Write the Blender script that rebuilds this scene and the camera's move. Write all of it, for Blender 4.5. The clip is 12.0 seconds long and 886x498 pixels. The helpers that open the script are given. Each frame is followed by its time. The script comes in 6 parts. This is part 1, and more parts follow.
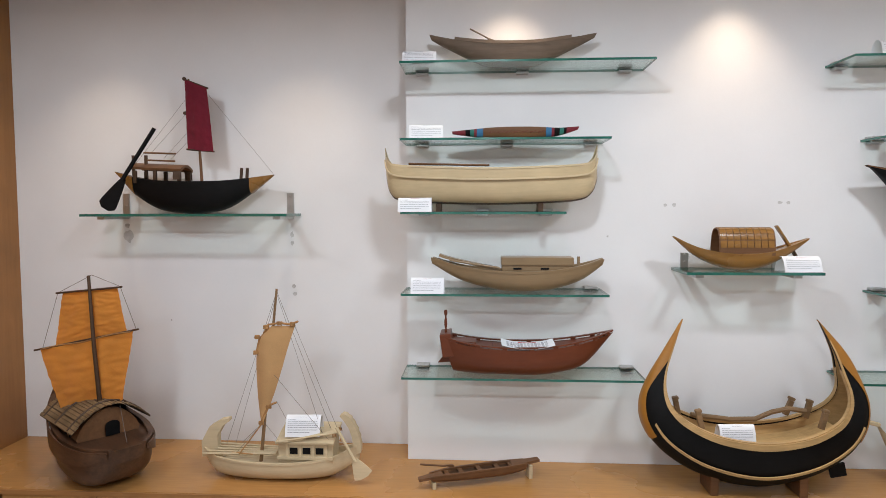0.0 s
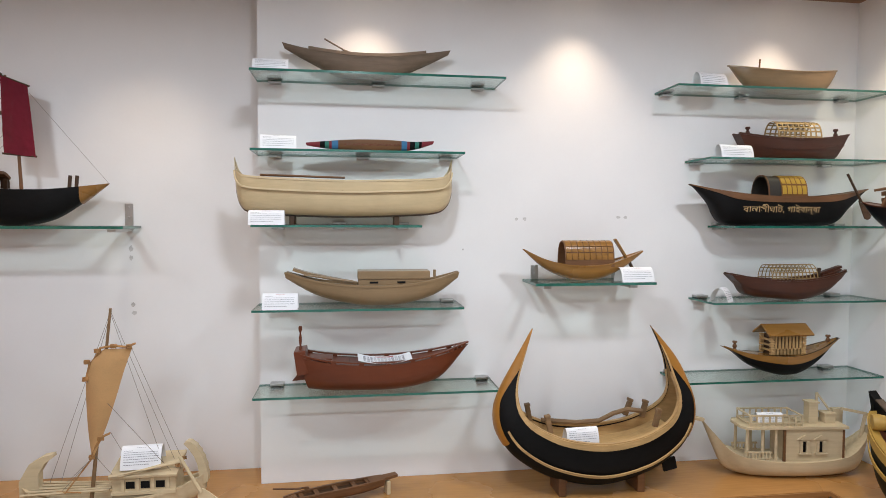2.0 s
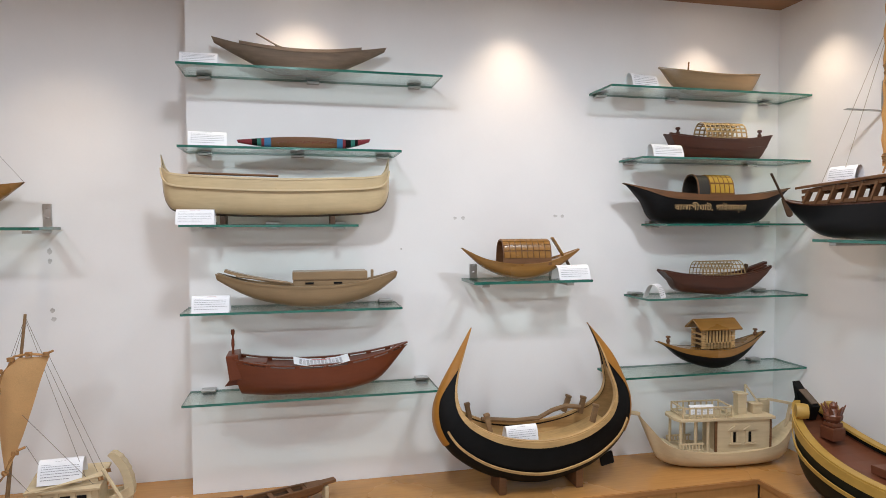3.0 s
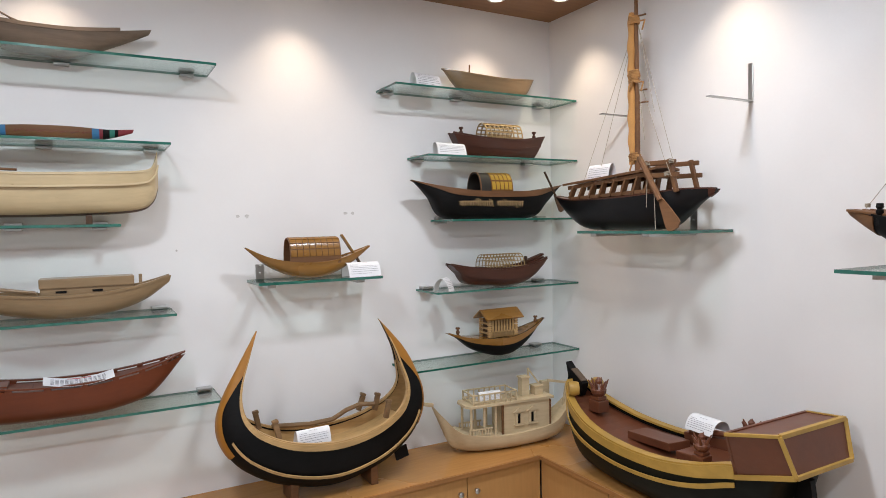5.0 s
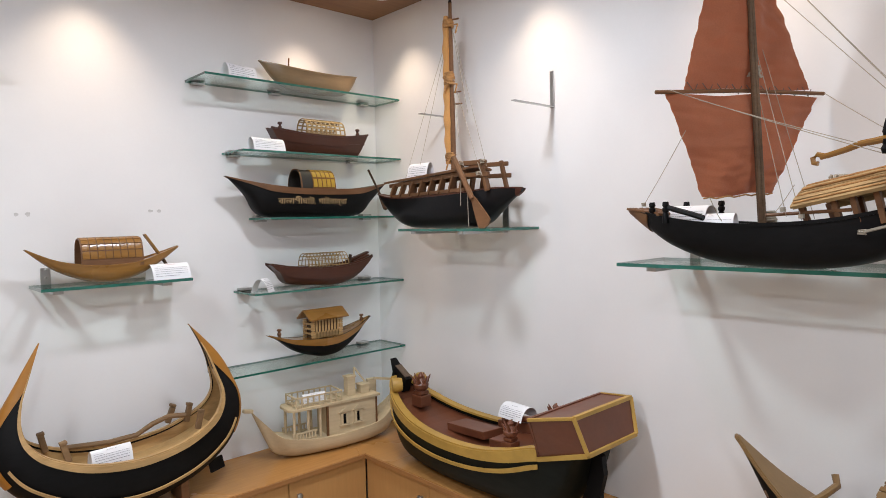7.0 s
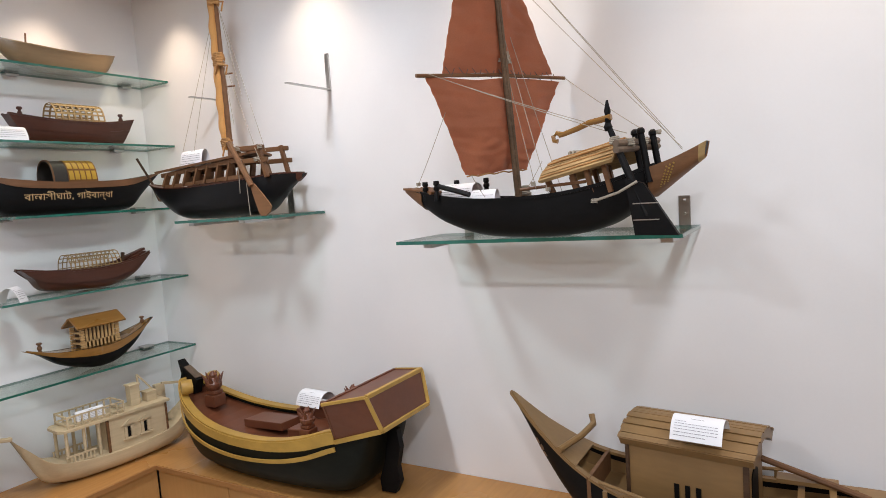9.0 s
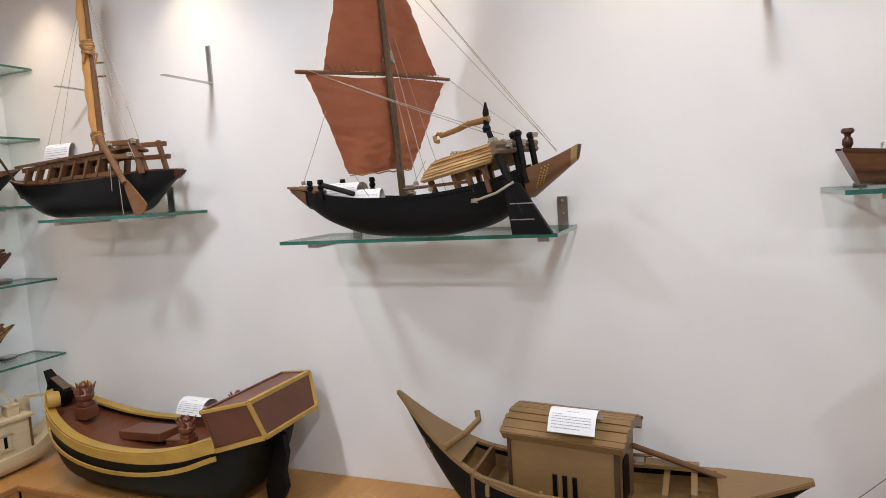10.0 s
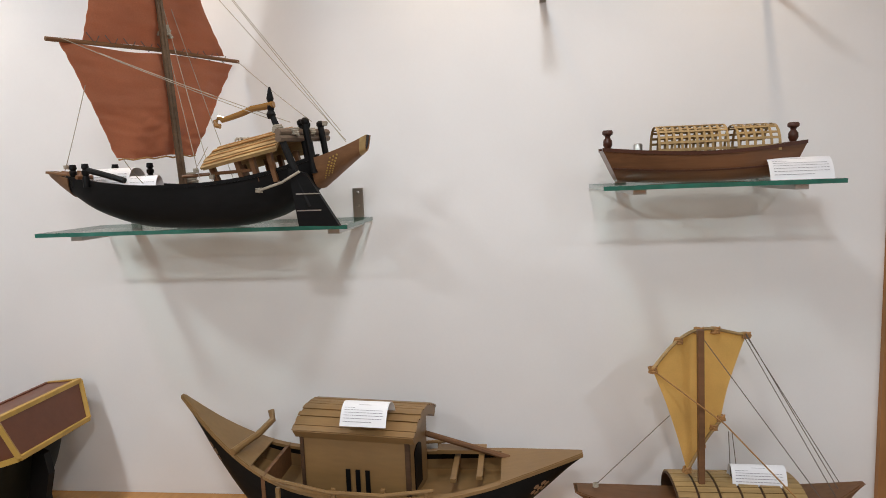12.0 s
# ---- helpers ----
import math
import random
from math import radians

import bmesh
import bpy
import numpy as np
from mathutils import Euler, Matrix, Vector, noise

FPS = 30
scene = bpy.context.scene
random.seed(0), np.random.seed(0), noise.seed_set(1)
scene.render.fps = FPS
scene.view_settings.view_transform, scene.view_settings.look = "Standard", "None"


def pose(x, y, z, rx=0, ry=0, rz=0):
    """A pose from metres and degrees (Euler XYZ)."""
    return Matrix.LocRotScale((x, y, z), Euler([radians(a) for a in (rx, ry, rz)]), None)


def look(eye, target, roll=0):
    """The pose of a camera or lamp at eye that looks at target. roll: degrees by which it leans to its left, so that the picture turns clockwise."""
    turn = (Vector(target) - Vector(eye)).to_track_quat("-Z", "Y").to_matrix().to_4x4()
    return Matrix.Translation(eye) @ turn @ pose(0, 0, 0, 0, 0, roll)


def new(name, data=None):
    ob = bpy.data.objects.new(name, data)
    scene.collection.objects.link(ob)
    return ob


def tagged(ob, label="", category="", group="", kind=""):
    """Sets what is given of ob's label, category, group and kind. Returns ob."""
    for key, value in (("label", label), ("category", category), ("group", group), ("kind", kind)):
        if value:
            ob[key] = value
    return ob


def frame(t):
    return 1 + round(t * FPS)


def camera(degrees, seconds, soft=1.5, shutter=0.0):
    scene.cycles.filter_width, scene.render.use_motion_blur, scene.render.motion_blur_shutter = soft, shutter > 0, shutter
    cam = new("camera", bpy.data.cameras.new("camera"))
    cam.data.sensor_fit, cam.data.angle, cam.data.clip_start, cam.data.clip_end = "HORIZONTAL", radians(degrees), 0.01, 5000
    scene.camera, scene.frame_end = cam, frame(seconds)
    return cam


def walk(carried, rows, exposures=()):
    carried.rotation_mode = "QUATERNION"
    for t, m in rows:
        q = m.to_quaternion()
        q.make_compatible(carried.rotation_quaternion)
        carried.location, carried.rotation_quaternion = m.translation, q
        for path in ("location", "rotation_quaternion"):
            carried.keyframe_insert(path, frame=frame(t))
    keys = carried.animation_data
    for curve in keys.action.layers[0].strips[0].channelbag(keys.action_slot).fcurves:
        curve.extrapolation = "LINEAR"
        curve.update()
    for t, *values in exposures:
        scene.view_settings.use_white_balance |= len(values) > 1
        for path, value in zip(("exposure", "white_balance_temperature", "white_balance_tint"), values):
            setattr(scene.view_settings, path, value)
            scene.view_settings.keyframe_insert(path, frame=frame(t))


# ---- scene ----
cam = camera(69.9, 12.0, 0.9)
PATH = [
    (0, (0.158, -0.751, 1.672), (0.038, 1.241, 1.547), -0.1),
    (0.5, (0.165, -0.748, 1.66), (0.153, 1.25, 1.57), 0.3),
    (1, (0.183, -0.749, 1.674), (0.291, 1.246, 1.59), 0.5),
    (1.5, (0.205, -0.731, 1.676), (0.404, 1.257, 1.591), 0.3),
    (2, (0.221, -0.727, 1.682), (0.507, 1.25, 1.592), 0.2),
    (2.5, (0.253, -0.721, 1.659), (0.613, 1.245, 1.583), 0.1),
    (2.7, (0.258, -0.713, 1.662), (0.652, 1.246, 1.586), 0.0),
    (4.3, (0.366, -0.704, 1.632), (1.151, 1.134, 1.561), -0.5),
    (4.5, (0.39, -0.706, 1.63), (1.243, 1.102, 1.561), -0.6),
    (5, (0.409, -0.713, 1.634), (1.387, 1.03, 1.558), -1.1),
    (5.5, (0.416, -0.718, 1.637), (1.464, 0.984, 1.566), -1.4),
    (6, (0.455, -0.727, 1.637), (1.603, 0.909, 1.558), -1.7),
    (6.5, (0.496, -0.745, 1.631), (1.76, 0.802, 1.551), -1.5),
    (8.3, (0.571, -0.836, 1.637), (2.179, 0.345, 1.493), -2.9),
    (8.5, (0.57, -0.831, 1.635), (2.225, 0.282, 1.486), -3.6),
    (9, (0.593, -0.861, 1.628), (2.313, 0.146, 1.456), -4.1),
    (9.5, (0.611, -0.886, 1.622), (2.39, 0.006, 1.43), -4.1),
    (10, (0.63, -0.923, 1.62), (2.476, -0.18, 1.43), -3.6),
    (10.5, (0.639, -0.94, 1.61), (2.534, -0.337, 1.4), -2.7),
    (11, (0.669, -0.983, 1.598), (2.601, -0.52, 1.372), -2.5),
    (11.5, (0.68, -0.996, 1.608), (2.642, -0.669, 1.397), -2.1),
    (12, (0.69, -1.022, 1.604), (2.663, -0.798, 1.369), -2.2),
]
walk(cam, [(t, look(eye, target, roll)) for t, eye, target, roll in PATH], [(0, -0.15, 6480, 12), (2.5, -0.11, 6500, 12), (5, -0.15, 6560, 13), (8.5, -0.11, 6550, 14), (10.5, -0.19, 6750, 13), (12, -0.22, 6850, 12)])

# ---- light ----
WALL_N, WALL_L, WALL_E, WALL_W, COUNTER, CEIL = 2.235, 2.43, 2.80, -2.26, 0.466, 2.80
world = bpy.data.worlds.new("world")
scene.world = world
world.use_nodes = True
world.node_tree.nodes["Background"].inputs[0].default_value = (0.75, 0.86, 1.0, 1)
world.node_tree.nodes["Background"].inputs[1].default_value = 0.3


def lamp(name, kind, m, energy, color, **more):
    data = bpy.data.lights.new(name, kind)
    data.energy, data.color = energy, color
    if kind == "AREA":
        data.shape, data.size = "DISK", more["size"]
    if kind == "SPOT":
        data.spot_size, data.spot_blend, data.shadow_soft_size = radians(more["cone"]), more["blend"], more["radius"]
    ob = new(name, data)
    ob.matrix_world = m
    return ob


SPOTS = [(-1.71, 2.03), (-0.71, 2.03), (0.29, 2.03), (1.27, 2.03), (2.30, 2.04), (2.60, 1.885), (2.60, 0.98), (2.60, 0.05), (2.60, -0.85), (2.60, -1.72)]
for sx, sy in SPOTS:
    lamp("downlight_beam", "SPOT", pose(sx, sy, CEIL - 0.012), 23.0 if sy > 1.5 else 21.0, (1.0, 0.79, 0.58), cone=92, blend=0.85, radius=0.035)
# Unseen lamps: some set by shelf shadows, others added to even the brightness.
UNSEEN_LAMPS = [(0.22, 0.85, 24), (0.22, -1.05, 26), (-1.45, 0.85, 17), (-1.45, -1.05, 20), (1.75, 0.85, 23), (1.75, -1.05, 15), (0.22, -2.95, 24), (-1.45, -2.95, 24)]
for sx, sy, watts in UNSEEN_LAMPS:
    lamp("unseen_downlight_beam", "AREA", pose(sx, sy, CEIL - 0.016), watts, (0.85, 0.93, 1.0), size=0.22)
scene.view_settings.exposure = 0.0


# ---- materials ----
def nodes_of(name):
    m = bpy.data.materials.new(name)
    m.use_nodes = True
    return m, m.node_tree.nodes, m.node_tree.links, m.node_tree.nodes["Principled BSDF"]


def surface(name, color, rough=0.5, vary=0.12, grain=(40, 40, 40), blotch=3.0, bump=0.15, metal=0.0, dark=0.55, wear=None, coat=0.0, sheen=0.0, spread=0.3, spec=0.5):
    """A painted, wooden or woven surface: colour broken by a large stain noise, a stretched fine grain and a fine relief."""
    m, n, l, p = nodes_of(name)
    tc = n.new("ShaderNodeTexCoord")
    mp = n.new("ShaderNodeMapping")
    mp.inputs["Scale"].default_value = grain
    l.new(tc.outputs["Object"], mp.inputs["Vector"])
    fine = n.new("ShaderNodeTexNoise")
    fine.inputs["Scale"].default_value, fine.inputs["Detail"].default_value, fine.inputs["Roughness"].default_value = 1.0, 5, 0.65
    l.new(mp.outputs["Vector"], fine.inputs["Vector"])
    big = n.new("ShaderNodeTexNoise")
    big.inputs["Scale"].default_value, big.inputs["Detail"].default_value = blotch, 4
    l.new(tc.outputs["Object"], big.inputs["Vector"])
    r1 = n.new("ShaderNodeMapRange")
    r1.inputs["From Min"].default_value, r1.inputs["From Max"].default_value = 0.5 - spread, 0.5 + spread
    r1.inputs["To Min"].default_value, r1.inputs["To Max"].default_value = 0.0, 1.0
    l.new(fine.outputs["Fac"], r1.inputs["Value"])
    a = n.new("ShaderNodeMix")
    a.data_type = "RGBA"
    c = color
    a.inputs[6].default_value = (c[0] * dark, c[1] * dark, c[2] * dark, 1)
    a.inputs[7].default_value = (min(c[0] * (1 + vary), 1), min(c[1] * (1 + vary), 1), min(c[2] * (1 + vary), 1), 1)
    f = n.new("ShaderNodeMath")
    f.operation = "MULTIPLY_ADD"
    f.inputs[1].default_value, f.inputs[2].default_value = min(vary * 3.0, 1.0), 1 - min(vary * 3.0, 1.0)
    l.new(r1.outputs["Result"], f.inputs[0])
    l.new(f.outputs["Value"], a.inputs[0])
    b = n.new("ShaderNodeMix")
    b.data_type, b.blend_type = "RGBA", "MULTIPLY"
    ramp = n.new("ShaderNodeMapRange")
    ramp.inputs["From Min"].default_value, ramp.inputs["From Max"].default_value = 0.3, 0.7
    ramp.inputs["To Min"].default_value, ramp.inputs["To Max"].default_value = 1 - vary * 1.6, 1.0
    l.new(big.outputs["Fac"], ramp.inputs["Value"])
    b.inputs[0].default_value = 1.0
    l.new(a.outputs[2], b.inputs[6])
    l.new(ramp.outputs["Result"], b.inputs[7])
    out = b.outputs[2]
    if wear:
        w = n.new("ShaderNodeMix")
        w.data_type = "RGBA"
        spots = n.new("ShaderNodeTexNoise")
        spots.inputs["Scale"].default_value, spots.inputs["Detail"].default_value, spots.inputs["Roughness"].default_value = 14, 6, 0.7
        l.new(tc.outputs["Object"], spots.inputs["Vector"])
        wr = n.new("ShaderNodeMapRange")
        wr.inputs["From Min"].default_value, wr.inputs["From Max"].default_value = 0.66, 0.74
        l.new(spots.outputs["Fac"], wr.inputs["Value"])
        l.new(wr.outputs["Result"], w.inputs[0])
        l.new(out, w.inputs[6])
        w.inputs[7].default_value = (*wear, 1)
        out = w.outputs[2]
    l.new(out, p.inputs["Base Color"])
    rr = n.new("ShaderNodeMapRange")
    rr.inputs["To Min"].default_value, rr.inputs["To Max"].default_value = max(rough - 0.12, 0.05), min(rough + 0.12, 1)
    l.new(big.outputs["Fac"], rr.inputs["Value"])
    l.new(rr.outputs["Result"], p.inputs["Roughness"])
    p.inputs["Metallic"].default_value = metal
    p.inputs["Specular IOR Level"].default_value = spec
    p.inputs["Coat Weight"].default_value = coat
    p.inputs["Coat Roughness"].default_value = 0.15
    if sheen:
        p.inputs["Sheen Weight"].default_value = sheen
    bp = n.new("ShaderNodeBump")
    bp.inputs["Strength"].default_value, bp.inputs["Distance"].default_value = bump, 0.004
    l.new(fine.outputs["Fac"], bp.inputs["Height"])
    l.new(bp.outputs["Normal"], p.inputs["Normal"])
    return m


def wood(name, color, rough=0.5, vary=0.22, bump=0.12, coat=0.0, wear=None, grain=(5, 70, 70), blotch=4):
    return surface(name, color, rough, vary, grain, blotch, bump, 0.0, 0.55, wear, coat, spec=0.3)


M_WALL = surface("wall_paint", (0.80, 0.80, 0.805), 0.6, 0.04, (90, 90, 90), 2.2, 0.06, dark=0.9)
M_CEIL = wood("ceiling_board", (0.30, 0.16, 0.085), 0.55, 0.15, 0.05, grain=(3, 40, 40))
M_BROWN = wood("side_board", (0.36, 0.17, 0.06), 0.45, 0.15, 0.04, grain=(40, 40, 3))
M_COUNTER = wood("counter_laminate", (0.47, 0.235, 0.075), 0.26, 0.16, 0.02, grain=(6, 60, 60), blotch=2)
M_DOOR = wood("cabinet_laminate", (0.50, 0.265, 0.095), 0.35, 0.10, 0.02, grain=(50, 50, 5), blotch=2)
M_EDGE = wood("edge_band", (0.36, 0.17, 0.06), 0.35, 0.10, 0.02)
M_FLOOR = surface("floor_tile", (0.45, 0.42, 0.38), 0.3, 0.08)
M_STEEL = surface("brushed_steel", (0.50, 0.50, 0.49), 0.32, 0.08, (200, 20, 20), 6, 0.03, metal=1.0)
M_WHITE = surface("white_plastic", (0.8, 0.8, 0.78), 0.4, 0.02)
M_PAPER = surface("card_paper", (0.82, 0.83, 0.86), 0.7, 0.03, (60, 60, 60), 8, 0.03, dark=0.9)
M_INK = surface("print_ink", (0.24, 0.24, 0.27), 0.7, 0.02)
M_REDINK = surface("red_ink", (0.45, 0.05, 0.05), 0.7, 0.02)
M_GREYWOOD = wood("grey_brown_wood", (0.20, 0.142, 0.10), 0.62, 0.25)
M_TANPAINT = wood("tan_painted_wood", (0.28, 0.188, 0.100), 0.35, 0.14, coat=0.2)
M_CREAM = wood("cream_painted_wood", (0.60, 0.47, 0.28), 0.33, 0.12, 0.06, coat=0.3, wear=(0.25, 0.16, 0.08))
M_CREAMRIM = wood("cream_rim", (0.66, 0.53, 0.33), 0.3, 0.1, 0.05, coat=0.3)
M_PALE = wood("pale_unpainted_wood", (0.62, 0.50, 0.32), 0.6, 0.13, 0.1)
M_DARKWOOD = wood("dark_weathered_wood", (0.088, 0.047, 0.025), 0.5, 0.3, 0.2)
M_MIDWOOD = wood("mid_brown_wood", (0.20, 0.095, 0.042), 0.5, 0.25)
M_ORANGEWOOD = wood("varnished_wood", (0.31, 0.150, 0.036), 0.28, 0.18, 0.06, coat=0.35)
M_HONEY = wood("honey_wood", (0.58, 0.37, 0.16), 0.45, 0.22, 0.12)
M_REDBROWN = wood("red_brown_paint", (0.152, 0.037, 0.013), 0.4, 0.15, 0.05, coat=0.15)
M_MAHOGANY = wood("mahogany_stain", (0.080, 0.026, 0.014), 0.38, 0.22, 0.08, coat=0.2)
M_BLACK = surface("black_paint", (0.006, 0.006, 0.0065), 0.5, 0.3, (25, 60, 60), 5, 0.12, spec=0.15)
M_GLOSSBLACK = surface("gloss_black_paint", (0.007, 0.007, 0.008), 0.34, 0.2, (25, 60, 60), 5, 0.05, coat=0.06, spec=0.2)
M_GREENBLACK = surface("green_black_paint", (0.011, 0.013, 0.010), 0.5, 0.3, (15, 50, 50), 5, 0.12, spec=0.15)
M_POLE = wood("pole_wood", (0.26, 0.155, 0.075), 0.55, 0.25)
M_OCHRE = surface("ochre_paint", (0.40, 0.17, 0.022), 0.45, 0.14, (20, 40, 40), 6, 0.08)
M_YELLOW = surface("yellow_paint", (0.47, 0.285, 0.06), 0.45, 0.14, (20, 40, 40), 6, 0.08)
M_CABINRED = surface("brown_red_paint", (0.15, 0.048, 0.022), 0.42, 0.14, (20, 40, 40), 6, 0.08)
M_ROPE = surface("cotton_rope", (0.45, 0.40, 0.32), 0.9, 0.2, (300, 300, 300), 20, 0.4)
M_COIR = surface("coir_rope", (0.48, 0.25, 0.09), 0.9, 0.25, (300, 300, 300), 20, 0.5)
M_MAST = wood("mast_wood", (0.17, 0.105, 0.06), 0.6, 0.3)
M_THREAD = surface("dark_thread", (0.16, 0.13, 0.11), 0.9, 0.1)
M_BAMBOO = wood("split_bamboo", (0.42, 0.28, 0.12), 0.5, 0.25, 0.15)
M_OLDREED = wood("old_reed", (0.30, 0.20, 0.105), 0.65, 0.4, 0.3, blotch=9)
M_MAT = wood("woven_reed", (0.50, 0.33, 0.15), 0.7, 0.3, 0.3, grain=(12, 120, 120))


def cloth(name, color, through_light=0.3, weave=260):
    m = surface(name, color, 0.85, 0.16, (weave, weave, weave), 7, 0.12, sheen=0.2)
    n, l = m.node_tree.nodes, m.node_tree.links
    p, out = n["Principled BSDF"], n["Material Output"]
    tc = n.new("ShaderNodeTexCoord")
    crease = n.new("ShaderNodeTexNoise")
    crease.inputs["Scale"].default_value, crease.inputs["Detail"].default_value, crease.inputs["Distortion"].default_value = 9, 4, 0.3
    stretch = n.new("ShaderNodeMapping")
    stretch.inputs["Scale"].default_value = (1.0, 1.0, 1.3)
    l.new(tc.outputs["Object"], stretch.inputs["Vector"])
    l.new(stretch.outputs["Vector"], crease.inputs["Vector"])
    fold = n.new("ShaderNodeBump")
    fold.inputs["Strength"].default_value, fold.inputs["Distance"].default_value = 0.55, 0.014
    l.new(crease.outputs["Fac"], fold.inputs["Height"])
    l.new(n["Bump"].outputs["Normal"], fold.inputs["Normal"])
    l.new(fold.outputs["Normal"], p.inputs["Normal"])
    t = n.new("ShaderNodeBsdfTranslucent")
    t.inputs["Color"].default_value = (*color, 1)
    mix = n.new("ShaderNodeMixShader")
    mix.inputs[0].default_value = through_light
    l.new(p.outputs[0], mix.inputs[1])
    l.new(t.outputs[0], mix.inputs[2])
    l.new(mix.outputs[0], out.inputs["Surface"])
    return m


M_REDCLOTH = cloth("red_cloth", (0.22, 0.008, 0.028))
M_ORANGECLOTH = cloth("orange_cloth", (0.82, 0.33, 0.045))
M_TANCLOTH = cloth("tan_cloth", (0.70, 0.43, 0.19))
M_RUSTCLOTH = cloth("rust_cloth", (0.52, 0.185, 0.09))
M_FURL = cloth("furled_cloth", (0.78, 0.41, 0.13))
M_PARCHMENT = cloth("yellowed_cloth", (0.92, 0.62, 0.21), 0.45)


def clear_glass(name, tint):
    """Thin clear glass: lets light through with its tint and mirrors by the angle."""
    m, n, l, p = nodes_of(name)
    n.remove(p)
    clear = n.new("ShaderNodeBsdfTransparent")
    clear.inputs["Color"].default_value = (*tint, 1)
    gloss = n.new("ShaderNodeBsdfGlossy")
    gloss.inputs["Roughness"].default_value = 0.02
    facing = n.new("ShaderNodeLayerWeight")
    facing.inputs["Blend"].default_value = 0.5
    power = n.new("ShaderNodeMath")
    power.operation, power.inputs[1].default_value = "POWER", 4.5
    l.new(facing.outputs["Facing"], power.inputs[0])
    amount = n.new("ShaderNodeMath")
    amount.operation, amount.inputs[1].default_value, amount.inputs[2].default_value = "MULTIPLY_ADD", 0.7, 0.035
    l.new(power.outputs[0], amount.inputs[0])
    mix = n.new("ShaderNodeMixShader")
    l.new(amount.outputs[0], mix.inputs[0])
    l.new(clear.outputs[0], mix.inputs[1])
    l.new(gloss.outputs[0], mix.inputs[2])
    l.new(mix.outputs[0], n["Material Output"].inputs["Surface"])
    return m


M_GLASS = clear_glass("shelf_glass", (0.89, 0.955, 0.935))
M_GLASSEDGE = surface("cut_glass_edge", (0.02, 0.16, 0.12), 0.15, 0.25, (30, 30, 30), 8, 0.03, coat=0.6)


def glow(name, color, strength):
    m, n, l, p = nodes_of(name)
    p.inputs["Emission Color"].default_value = (*color, 1)
    p.inputs["Emission Strength"].default_value = strength
    return m


M_GLOW = glow("lamp_glow", (1.0, 0.86, 0.66), 9.0)
M_COOLGLOW = glow("unseen_cool_lamp_glow", (0.85, 0.93, 1.0), 9.0)


# ---- building helpers ----
def part(name, bm, material, parent=None, label="", smooth=False, kind=""):
    me = bpy.data.meshes.new(name)
    bmesh.ops.recalc_face_normals(bm, faces=bm.faces)
    bm.to_mesh(me)
    bm.free()
    if smooth:
        for f in me.polygons:
            f.use_smooth = True
        me.set_sharp_from_angle(angle=radians(38))
    for m in material if isinstance(material, (list, tuple)) else [material]:
        me.materials.append(m)
    ob = new(name, me)
    ob.parent = parent
    if label or kind:
        tagged(ob, label, kind=kind)
    return ob


def thing(name, m, label, category, group=""):
    ob = new(name)
    ob.empty_display_size = 0.05
    ob.matrix_world = m
    return tagged(ob, label, category, group)


def fresh():
    return bmesh.new()


def box(bm, c, s, rot=None, bevel=0.0, taper=None):
    """A box with centre c and size s, turned by the Euler degrees rot; taper: x and y factors of the top."""
    r = bmesh.ops.create_cube(bm, size=1.0)
    vs = r["verts"]
    for v in vs:
        if taper and v.co.z > 0:
            v.co.x, v.co.y = v.co.x * taper[0], v.co.y * taper[1]
        v.co = Vector((v.co.x * s[0], v.co.y * s[1], v.co.z * s[2]))
    if bevel:
        es = {e for v in vs for e in v.link_edges}
        r = bmesh.ops.bevel(bm, geom=list(es), offset=bevel, segments=2, affect="EDGES", profile=0.6)
        vs = list({v for f in r["faces"] for v in f.verts} | {v for v in vs if v.is_valid})
    m = pose(*c, *(rot or (0, 0, 0)))
    for v in vs:
        v.co = m @ v.co
    return vs


def beam(bm, a, b, w, h, bevel=0.0, up=(0, 0, 1)):
    """A rectangular bar from a to b."""
    a, b = Vector(a), Vector(b)
    d = b - a
    x = d.normalized()
    y = Vector(up).cross(x)
    y = y.normalized() if y.length > 1e-4 else Vector((0, 1, 0))
    z = x.cross(y)
    m = Matrix((x, y, z)).transposed().to_4x4()
    m.translation = (a + b) / 2
    vs = box(bm, (0, 0, 0), (d.length, w, h), None, bevel)
    for v in vs:
        v.co = m @ v.co


def tube(bm, pts, r, seg=6, r_end=None, cap=True):
    """A round bar or rope along pts."""
    pts = [Vector(p) for p in pts]
    rings = []
    for i, p in enumerate(pts):
        d = (pts[min(i + 1, len(pts) - 1)] - pts[max(i - 1, 0)]).normalized()
        ref = Vector((0, 0, 1)) if abs(d.z) < 0.9 else Vector((1, 0, 0))
        u = d.cross(ref).normalized()
        w = d.cross(u)
        rad = r if r_end is None else r + (r_end - r) * i / (len(pts) - 1)
        rings.append([bm.verts.new(p + rad * (u * math.cos(2 * math.pi * k / seg) + w * math.sin(2 * math.pi * k / seg))) for k in range(seg)])
    for a, b in zip(rings, rings[1:]):
        for k in range(seg):
            bm.faces.new((a[k], a[(k + 1) % seg], b[(k + 1) % seg], b[k]))
    if cap:
        bm.faces.new(rings[0])
        bm.faces.new(rings[-1])


